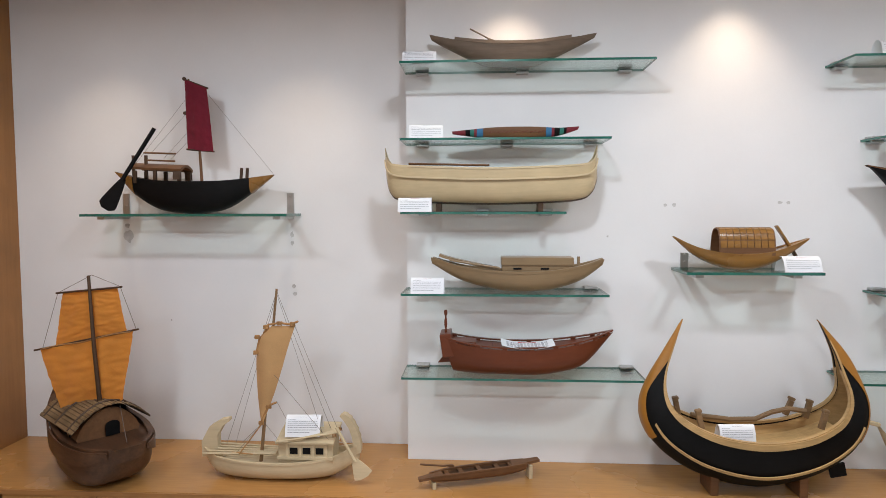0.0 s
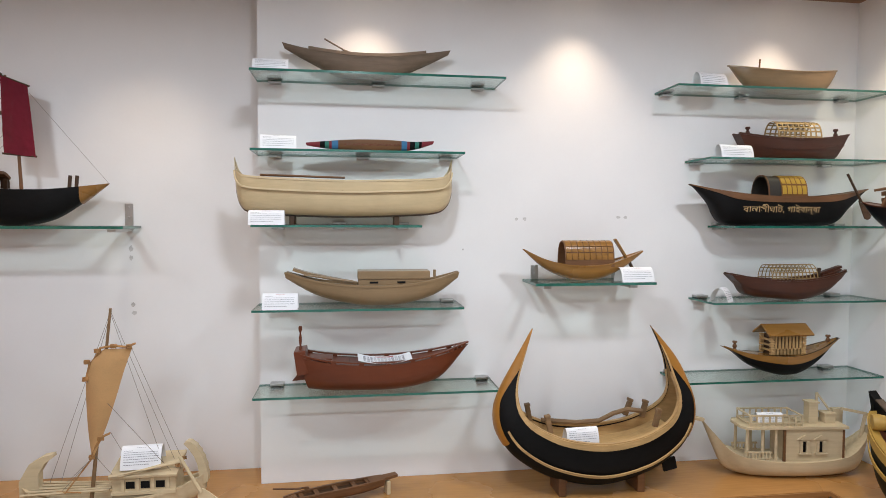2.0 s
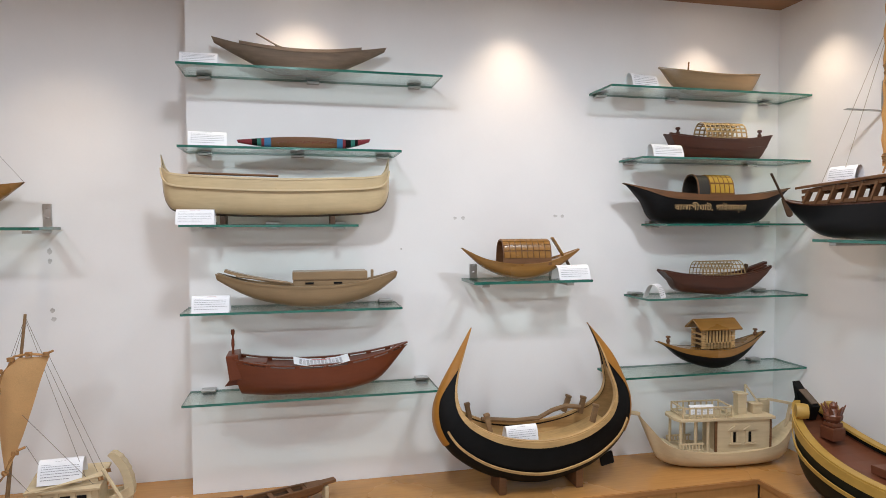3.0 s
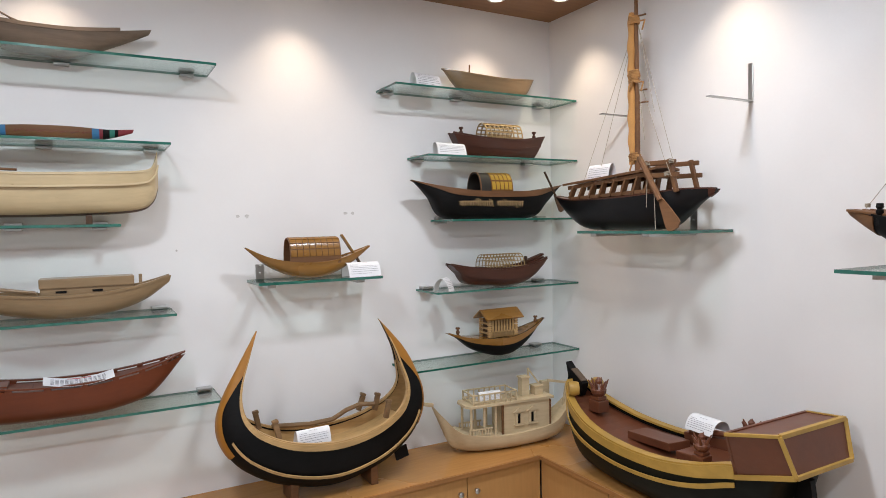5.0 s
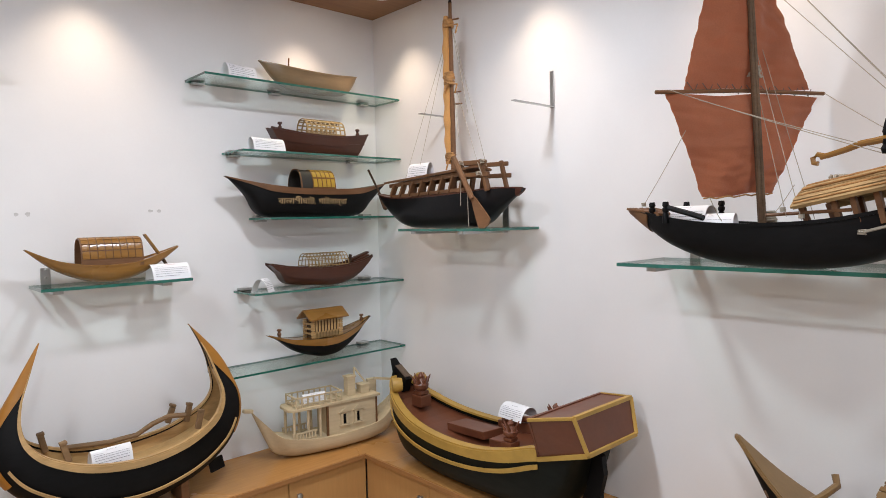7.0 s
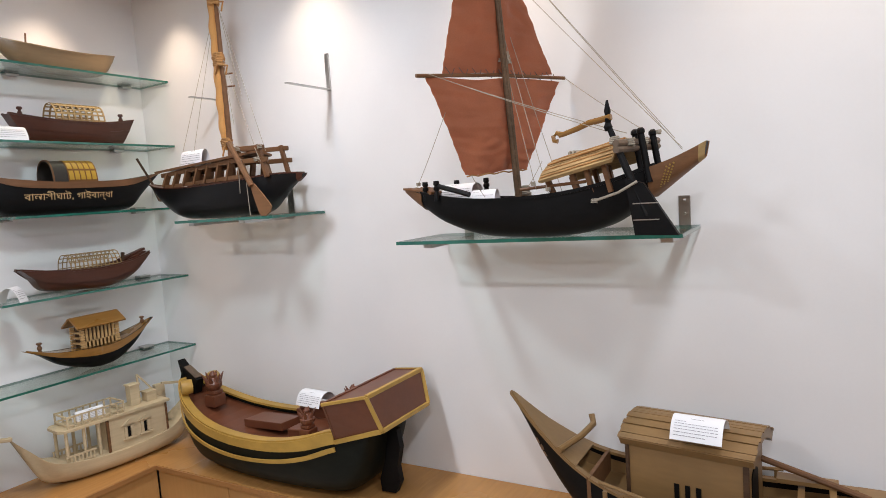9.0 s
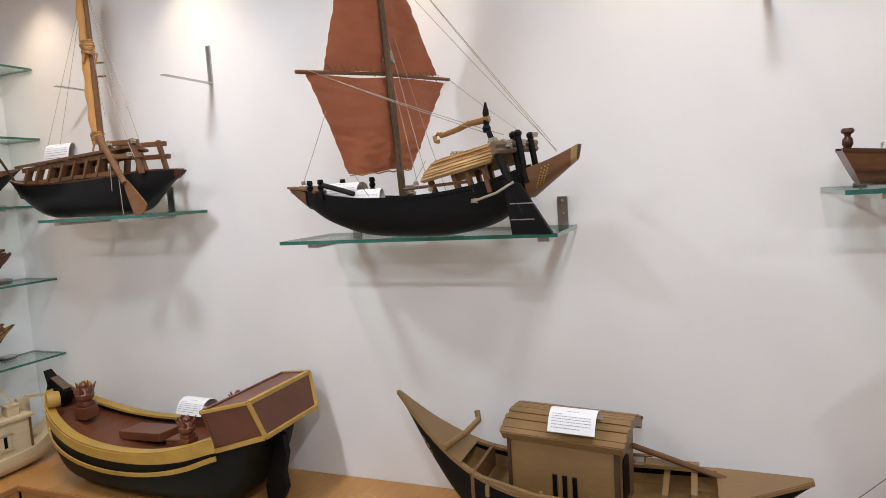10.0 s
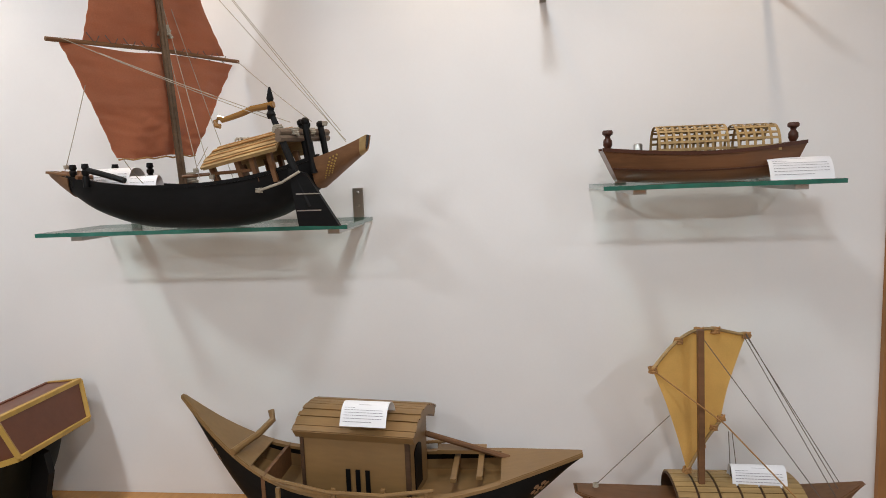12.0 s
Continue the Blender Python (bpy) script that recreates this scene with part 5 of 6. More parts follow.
def pale_sail_boat():
    t = boat("pale_sail_boat", -0.735, 2.02, COUNTER, 0, "pale wooden sailing boat model with tan leaf-shaped sail")
    h = Hull([(-.355, .075), (-.29, .018), (-.16, .002), (0, 0), (.14, .004), (.25, .022), (.345, .08)], [(-.372, .13), (-.29, .10), (-.16, .088), (0, .085), (.14, .092), (.25, .112), (.35, .15)], [.012, .06, .09, .098, .088, .06, .014], .6, .62)
    one("hull", M_PALE, t, lambda bm: h.body(bm, 0, 1, .009), "", True)
    one("deck", M_PALE, t, lambda bm: h.deck(bm, .03, .97, .034))
    both_rails(h, t, M_PALE, s0=.03, s1=.97, w=.012, h=.009, lift=.001)
    one("bow_horn", M_PALE, t, lambda bm: plate(bm, [(-.372, .085), (-.374, .155), (-.335, .225), (-.285, .255), (-.247, .262), (-.246, .248), (-.275, .228), (-.300, .185), (-.300, .13), (-.27, .085)], -.02, .02))
    crest = [(.262, .282), (.275, .292), (.290, .290), (.298, .282), (.312, .272), (.316, .262), (.328, .248), (.331, .236), (.342, .218), (.343, .206), (.352, .186), (.352, .172), (.358, .150), (.356, .118), (.325, .100), (.322, .150), (.316, .190), (.302, .228), (.280, .262)]
    one("stern_crest", M_PALE, t, lambda bm: plate(bm, crest, -.02, .02))
    c = one("cabin", M_PALE, t, lambda bm: box(bm, (.118, 0, .125), (.245, .13, .085), None, .002))
    for k in range(3):
        one("window", M_BLACK, c, lambda bm: box(bm, (.065 + .058 * k, -.0655, .138), (.034, .004, .028)), "dark window opening")
    for k in range(4):
        one("window_post", M_PALE, c, lambda bm: box(bm, (.037 + .058 * k, -.068, .134), (.014, .008, .066), None, .001))
    one("sill", M_PALE, c, lambda bm: box(bm, (.118, -.070, .108), (.25, .012, .014), None, .001))
    one("cabin_roof", M_PALE, t, lambda bm: sheet(bm, lambda u, v: (-.012 + .262 * u, -.082 + .164 * v, .172 + .042 * v), 3, 3, -.010))
    for k in range(3):
        one("roof_pole", M_PALE, t, lambda bm: tube(bm, [(-.01 + .02 * k, -.09, .185), (.26, -.07 + .02 * k, .225)], .004, 6))
    for k in range(5):
        one("deck_pole", M_PALE, t, lambda bm: tube(bm, [(-.35 + .012 * k, -.06 + .022 * k, .115 + .004 * k), (-.02, -.05 + .02 * k, .118)], .005, 6))
    one("mast", M_POLE, t, lambda bm: tube(bm, [(-.102, -.02, .05), (-.068, -.01, .40), (-.020, 0, .852)], .0085, 8, .0055))
    def leaf(u, v):
        # v along the sail from its foot to its head, u across
        l = spline([(-.092, .245), (-.105, .38), (-.108, .55), (-.088, .64), (-.036, .690)], v)
        r = spline([(-.086, .245), (-.035, .37), (.005, .49), (.038, .60), (.070, .692)], v)
        p = l + (r - l) * u
        return (p[0], -.03 - .022 * math.sin(math.pi * u) * math.sin(math.pi * v), p[1])
    one("sail", M_TANCLOTH, t, lambda bm: sheet(bm, leaf, 12, 26, .0012), "", True)
    one("yard", M_COIR, t, lambda bm: tube(bm, [Vector(leaf(0, .55)), Vector(leaf(0, .72)), Vector(leaf(0, .86)), (-.05, -.034, .696), (.0, -.034, .704), (.05, -.034, .698), (.085, -.034, .712)], .005, 6))
    one("yard", M_COIR, t, lambda bm: tube(bm, [(-.098, -.034, .24), (-.075, -.034, .295), (-.045, -.034, .335), (-.02, -.034, .345)], .005, 6))
    for at in ((-.06, -.034, .685), (.0, -.034, .702), (.06, -.034, .70), (-.108, -.034, .57), (-.10, -.034, .64), (-.055, -.034, .325), (-.09, -.034, .25)):
        lashing(t, M_COIR, at, .0135, 4)
    for a, b in (((-.02, 0, .84), (-.265, 0, .14)), ((-.02, 0, .83), (-.235, .03, .13)), ((-.02, 0, .84), (.215, .02, .205)), ((.065, -.02, .69), (.255, .0, .20)), ((-.02, 0, .83), (.185, -.03, .21)), ((-.105, -.035, .565), (.22, -.06, .19)), ((-.03, 0, .34), (.05, -.02, .21)), ((-.085, -.03, .25), (-.20, -.05, .12)), ((-.085, -.03, .25), (-.22, .03, .12)), ((-.085, -.03, .26), (0, -.07, .185))):
        rope(t, M_THREAD, [a, b], .0009)
    for a, b in (((-.085, -.035, .25), (-.185, -.06, .115)), ((-.22, -.05, .12), (-.12, -.07, .12))):
        rope(t, M_COIR, [a, b], .003)
    oar(t, (.262, -.085, .255), (.388, -.11, .040), .36, .085, M_PALE, .007)
    for at in ((.245, -.05, .205), (.255, .02, .21), (.28, -.06, .19)):
        lashing(t, M_COIR, at, .011, 3)


pale_sail_boat()
card(-0.635, 2.01, COUNTER + .198, 3, .155, .085, 30, lines=7)


# ---- boats along the side wall ----
def tall_mast_boat():
    t = boat("tall_mast_boat", 2.585, 1.435, 1.592, -87, "glossy black boat model with furled yellow sail on tall mast")
    h = Hull([(-.455, .170), (-.35, .085), (-.22, .012), (-.05, .002), (.10, .002), (.25, .010), (.335, .06), (.40, .110), (.465, .150)], [(-.475, .182), (-.36, .160), (-.22, .148), (-.05, .146), (.10, .150), (.22, .158), (.31, .168), (.39, .170), (.478, .166)], [.006, .055, .09, .105, .105, .09, .06, .035, .010], .72, .62)
    one("hull", M_GLOSSBLACK, t, lambda bm: h.body(bm, 0, 1, .007), "", True)
    one("deck", M_MAHOGANY, t, lambda bm: h.deck(bm, .02, .98, .004))
    one("stern_cap", M_MAHOGANY, t, lambda bm: h.skin(bm, .95, 1.0, -1, 1, .002, .003, 6, 12), "brown polished stern tip", True)
    both_rails(h, t, M_MAHOGANY, s0=.03, s1=.97, w=.012, h=.006, lift=.002)
    side = new("cabin")
    side.parent = t
    for sy in (-1, 1):
        one("sill_board", M_MIDWOOD, side, lambda bm: beam(bm, (-.285, sy * .072, .158), (.21, sy * .078, .172), .010, .016))
        for k in range(8):
            x = -.27 + .066 * k
            one("stanchion", M_MIDWOOD, side, lambda bm: beam(bm, (x - .012, sy * .073, .158), (x + .012, sy * .066, .215 + .004 * k), .010, .030, .002, (0, 1, 0)))
        one("top_board", M_MIDWOOD, side, lambda bm: beam(bm, (-.30, sy * .066, .212), (.21, sy * .070, .245), .012, .018))
    one("cabin_roof", M_MIDWOOD, t, lambda bm: sheet(bm, lambda u, v: (-.32 + .55 * u, -.088 + .176 * v, .222 + .036 * u + .012 * math.sin(math.pi * v)), 6, 8, -.010), "", True)
    one("mast", M_MIDWOOD, t, lambda bm: tube(bm, [(.075, 0, .12), (.075, 0, .6), (.072, 0, 1.04)], .014, 10, .008))
    one("mast_cap", M_BLACK, t, lambda bm: lathe(bm, [(.006, 0), (.009, .008), (.006, .02), (.008, .028), (.002, .04)], (.072, 0, 1.03), 10))
    def furl(u, v):
        z = .30 + .68 * v
        r = .009 + .011 * math.sin(math.pi * min(.12 + .8 * v, 1)) + .003 * math.sin(40 * v + 3 * u)
        return (.050 - .002 * v + r * math.cos(2 * math.pi * u) * (1.0 + .15 * math.sin(9 * v)), -.006 + r * .8 * math.sin(2 * math.pi * u), z)
    one("furled_sail", M_FURL, t, lambda bm: sheet(bm, furl, 14, 40, .001, False), "furled yellowed cloth sail", True)
    for z in (.33, .68, .70, .94):
        lashing(t, M_COIR, (.062, -.004, z), .028, 5)
    for z, dx in ((.675, -.02), (.665, .045), (.93, .055), (.32, -.02)):
        rope(t, M_COIR, [(.075, -.02, z), (.09 + dx, -.03, z - .012), (.075 + dx, -.03, z - .05)], .004, name="rope_end")
    for z, w in ((.63, .05), (.575, .055), (.96, .045)):
        one("cross_peg", M_MIDWOOD, t, lambda bm: tube(bm, [(.06, 0, z), (.08 + w, 0, z - .006)], .004, 6))
    for a, b in (((.07, 0, .93), (-.33, .03, .17)), ((.07, 0, .93), (-.12, -.05, .24)), ((.08, 0, .70), (.26, -.04, .28)), ((.08, 0, .93), (.24, .04, .28)), ((.08, 0, .68), (.14, -.03, .40)), ((.08, 0, .93), (.17, 0, .52))):
        rope(t, M_ROPE, [a, b], .0011)
    fr = new("stern_frame")
    fr.parent = t
    for x0, x1, y in ((.185, .225, -.075), (.185, .225, .075), (.30, .335, -.07), (.30, .335, .07)):
        one("frame_post", M_MIDWOOD, fr, lambda bm: beam(bm, (x1, y, .16), (x0, y, .298), .016, .018, .002, (0, 1, 0)))
    for z, d in ((.288, 0), (.235, .015)):
        for y in (-.075, .075):
            one("frame_rail", M_MIDWOOD, fr, lambda bm: beam(bm, (.17 + d, y, z), (.335 + d, y, z - .004), .014, .020, .003))
        one("frame_bar", M_MIDWOOD, fr, lambda bm: tube(bm, [(.185 + d, -.10, z), (.185 + d, .10, z)], .009, 8))
    for at in ((.20, -.085, .285), (.205, -.085, .235), (.30, -.085, .235), (.32, -.08, .285)):
        lashing(t, M_ROPE, at, .014, 3)
    for a, b in (((.21, -.10, .23), (.205, -.10, .10)), ((.25, -.105, .17), (.26, -.11, .005)), ((.30, -.09, .285), (.325, -.09, .225))):
        rope(t, M_ROPE, [a, b], .0016)
    oar(t, (.182, -.115, .315), (.365, -.125, .006), .42, .070, M_MIDWOOD, .012, "steering_oar")
    one("bollard", M_MIDWOOD, t, lambda bm: tube(bm, [(-.345, 0, .15), (-.358, 0, .195)], .010, 10))


tall_mast_boat()
card(2.545, 1.545, 1.592 + .238, -92, .15, .075, 20, lines=6)


def rust_sail_boat():
    t = boat("rust_sail_boat", 2.53, -0.085, 1.470, -96, "large black sailing boat model with patched rust-brown sail")
    h = Hull([(-.52, .168), (-.44, .118), (-.33, .055), (-.18, .010), (-.02, 0), (.14, .004), (.27, .035), (.37, .10), (.46, .165), (.53, .215)], [(-.533, .190), (-.44, .168), (-.33, .148), (-.18, .130), (-.02, .126), (.14, .134), (.27, .155), (.37, .185), (.46, .215), (.537, .252)], [.010, .045, .08, .10, .108, .104, .09, .065, .04, .010], .68, .62)
    one("hull", M_BLACK, t, lambda bm: h.body(bm, 0, 1, .008, 60, 20), "", True)
    one("bow_cap", M_MIDWOOD, t, lambda bm: h.skin(bm, 0.0, .13, -1, 1, .002, .003, 14, 14), "bare brown wood bow", True)
    one("stern_cap", M_MIDWOOD, t, lambda bm: h.skin(bm, .80, 1.0, -1, 1, .004, .004, 16, 14), "bare brown wood stern", True)
    one("stern_tip", M_BAMBOO, t, lambda bm: h.skin(bm, .965, 1.0, -1, 1, .006, .003, 6, 14), "paler wood stern edge", True)
    brass = surface("brass_stud", (.45, .30, .08), .35, .1, metal=.8)
    for k in range(8):
        for j in range(3):
            p = h.at(.862 + .012 * j - .004 * k, -.92 + .075 * k, .005)
            one("stud", brass, t, lambda bm: lathe(bm, [(.0035, 0), (.003, .003), (.001, .0045)], p, 7, (90, 0, 0)))
    one("deck", M_MIDWOOD, t, lambda bm: h.deck(bm, .03, .985, .018))
    both_rails(h, t, M_BLACK, s0=.12, s1=.82, w=.012, h=.010, lift=.002)
    for k in range(5):
        one("bow_board", M_MIDWOOD, t, lambda bm: beam(bm, (-.52 + .015 * k, -.03 + .015 * k, .186), (-.36, -.05 + .025 * k, .165), .012, .008, .002))
    one("cross_beam", M_MIDWOOD, t, lambda bm: tube(bm, [(-.35, -.10, .165), (-.345, .10, .165)], .006, 8))
    for x, y in ((-.405, -.05), (-.33, -.085), (-.345, .06), (-.225, .07)):
        one("bollard", M_BLACK, t, lambda bm: lathe(bm, [(.010, 0), (.010, .03), (.007, .034), (.011, .040), (.011, .048), (.007, .052), (.011, .058), (.009, .07)], (x, y, .135), 10), "", True)
    one("anchor_pole", M_BLACK, t, lambda bm: tube(bm, [(-.32, -.085, .185), (-.24, -.095, .165), (-.19, -.095, .150)], .009, 8))
    mast_foot, mast_top = Vector((-.040, -.03, .10)), Vector((-.090, -.035, 1.08))
    def mast(bm):
        for k in range(4):
            o = Vector((.006 * math.cos(k * 1.57), .006 * math.sin(k * 1.57), 0))
            tube(bm, [mast_foot + o, mast_foot + (mast_top - mast_foot) * .55 + o, mast_top + o * .4], .007, 7, .005)
    one("mast", M_MAST, t, mast)
    lashing(t, M_ROPE, (-.04, 0, .15), .024, 5)
    lashing(t, M_ROPE, (-.085, 0, .585), .024, 5)
    # sail: two cloths on a yard that is braced round
    rig = new("sail")
    rig.parent = t
    rig.matrix_basis = pose(-.090, -.041, 0, 0, 0, 69)
    sail(rig, "lower_cloth", M_RUSTCLOTH, [(-.258, .512), (.292, .524), (.118, .226), (-.132, .210)], .02, .035, 16, 18, ripple=.006, seed=2)
    sail(rig, "upper_cloth", M_RUSTCLOTH, [(-.095, .900), (.088, .890), (.262, .541), (-.200, .528)], .02, .025, 14, 16, ripple=.006, seed=11)
    one("yard", M_MIDWOOD, rig, lambda bm: tube(bm, [(-.295, .014, .516), (0, .012, .530), (.312, .014, .532)], .006, 8))
    one("yard", M_MIDWOOD, rig, lambda bm: tube(bm, [(-.12, .014, .905), (.10, .014, .895)], .006, 8))
    for k in range(9):
        x = -.19 + .052 * k
        rope(rig, M_THREAD, [(x, .012, .548), (x + .02, .008, .520), (x + .035, .012, .544)], .0014, name="lacing")
    one("hem", M_COIR, rig, lambda bm: tube(bm, [(-.132 + .25 * i / 12, .016 - .006 * math.sin(math.pi * i / 12), .208 + .014 * i / 12 + .003 * math.sin(2.1 * i)) for i in range(13)], .0025, 5))
    # shelter
    sh = new("shelter")
    sh.parent = t
    def roof(u, v):
        return (.085 + .225 * u, -.12 + .24 * v, .158 + .045 * u + .072 * math.sin(math.pi * (.04 + .92 * v)) ** .8)
    one("roof_mat", M_MAT, sh, lambda bm: sheet(bm, roof, 4, 14, .004))
    for k in range(14):
        one("roof_reed", M_MAT, sh, lambda bm: sheet(bm, lambda a, b: Vector(roof(-.02 + 1.04 * a, k / 14 + b * .066)) + Vector((0, 0, .002 * math.sin(k * 2.0))), 5, 1, -.007))
    for v in (.02, .12, .24, .36, .5, .7):
        one("roof_lath", M_COIR, sh, lambda bm: tube(bm, [Vector(roof(j / 6, v)) + Vector((0, -.002, .009 + .001 * (j % 2))) for j in range(7)], .003, 5))
    for x in (.10, .18, .225, .28):
        for y in (-.085, .085):
            one("shelter_post", M_MIDWOOD, sh, lambda bm: beam(bm, (x + .012, y, .13), (x - .008, y * 1.05, .185 + .04 * (x - .1) / .2), .014, .018, .002, (0, 1, 0)))
    one("shelter_beam", M_MIDWOOD, sh, lambda bm: tube(bm, [(-.0, -.09, .155), (.22, -.095, .165)], .005, 7))
    # stern gear
    one("rudder_post", M_BLACK, t, lambda bm: tube(bm, [(.405, -.125, .06), (.345, -.122, .21), (.305, -.118, .315)], .013, 8, .008))
    one("post_head", M_BLACK, t, lambda bm: lathe(bm, [(.009, 0), (.013, .012), (.008, .022), (.012, .034), (.007, .044), (.010, .054), (.003, .085)], (.304, -.118, .300), 10), "", True)
    one("rudder_blade", M_BLACK, t, lambda bm: plate(bm, [(.350, .165), (.372, .008), (.490, .006), (.400, .150)], -.135, -.120))
    for z in (.05, .095):
        one("rudder_band", M_STEEL, t, lambda bm: box(bm, (.405, -.1355, z), (.07, .002, .003)), "steel band")
    one("tiller", M_ORANGEWOOD, t, lambda bm: tube(bm, [(.315, -.12, .338), (.28, -.12, .333), (.25, -.12, .330), (.215, -.12, .318), (.175, -.12, .308), (.155, -.12, .304)], .0095, 9, .007), "", True)
    one("tiller_hook", M_ORANGEWOOD, t, lambda bm: tube(bm, [(.168, -.12, .306), (.148, -.12, .312), (.136, -.12, .303), (.139, -.12, .290), (.150, -.12, .288)], .007, 7))
    for z in (.262, .245):
        one("cross_bar", M_GREYWOOD, t, lambda bm: tube(bm, [(.335, -.15, z), (.365, .12, z + .012)], .010, 8))
    for x, y in ((.375, -.06), (.37, .06), (.345, -.02), (.33, .05)):
        one("stern_post", M_BLACK, t, lambda bm: tube(bm, [(x + .02, y, .15), (x, y, .285)], .010, 8))
        one("post_knob", M_BLACK, t, lambda bm: lathe(bm, [(.007, 0), (.012, .006), (.012, .014), (.006, .02)], (x, y, .284), 9))
    for at in ((.322, -.12, .272), (.35, -.08, .265), (.355, .02, .27)):
        lashing(t, M_ROPE, at, .016, 4)
    for x, y in ((.15, -.02), (.17, -.01), (.16, .0)):
        lashing(t, M_ROPE, (x, y, .245), .020, 2, "coil", "x")
    rope(t, M_ROPE, [(.385, -.14, .155), (.33, -.135, .128), (.27, -.125, .112), (.255, -.12, .108)], .004)
    lashing(t, M_ROPE, (.252, -.118, .108), .010, 3)
    for a, b in (((-.10, 0, .98), (.47, .0, .235)), ((-.10, 0, .90), (.47, 0, .240)), ((-.10, 0, .98), (.44, .04, .27)), ((-.165, -.31, .515), (.30, -.12, .30)), ((-.13, -.22, .49), (.35, -.10, .29)), ((.03, .21, .525), (.36, .02, .30)), ((-.10, 0, .75), (.10, -.10, .14)), ((-.10, 0, .80), (.05, .10, .14)), ((-.09, 0, .62), (.06, -.10, .15)), ((-.14, -.27, .40), (-.48, 0, .19)), ((-.12, -.18, .21), (-.14, -.08, .14)), ((.05, -.03, .24), (.0, -.06, .15))):
        rope(t, M_ROPE, [a, b], .0011, .004)
    for at in ((.40, .02, .292), (-.475, 0, .20), (.05, -.10, .17), (.10, -.10, .15)):
        lashing(t, M_ROPE, at, .009, 4)


rust_sail_boat()
card(2.555, 0.205, 1.470 + .118, -96, .15, .072, 30, curl=.03)
card(2.515, 0.085, 1.470 + .118, -84, .085, .045, 35, lines=3, label="small white folded paper beside the mast")


def twin_hood_boat():
    t = boat("twin_hood_boat", 2.60, -1.555, 1.553, -90, "brown wooden boat model with two open bamboo lattice hoods")
    russet = wood("russet_varnish", (0.17, 0.072, 0.030), 0.36, 0.28, 0.1, coat=0.2)
    h = Hull([(-.232, .008), (-.12, .002), (0, 0), (.12, .002), (.232, .010)], [(-.276, .100), (-.14, .086), (0, .080), (.14, .086), (.276, .100)], [.045, .068, .072, .068, .045], .5, .5)
    one("hull", russet, t, lambda bm: h.body(bm, 0, 1, .007), "", True)
    one("deck", russet, t, lambda bm: h.deck(bm, .02, .98, .012))
    both_rails(h, t, M_MAHOGANY, w=.012, h=.010, lift=.002)
    for a in (-.80, .80):
        one("rubbing_strake", M_MAHOGANY, t, lambda bm: h.skin(bm, .01, .99, a - .02, a + .02, .003, .003, 30, 2))
    lattice_hood(t, "hood", -.122, .062, .062, .082, .080, 10, 13, M_BAMBOO, .007)
    lattice_hood(t, "hood", .090, .198, .062, .082, .076, 6, 11, M_BAMBOO, .007)
    for sx in (-.256, .256):
        finial(t, (sx, 0, .092), .066, .016, M_MAHOGANY)
    one("tin_cup", M_STEEL, t, lambda bm: lathe(bm, [(.012, 0), (.013, .034), (.010, .038), (.003, .039)], (-.172, -.01, .078), 14), "small metal canister", True)


twin_hood_boat()


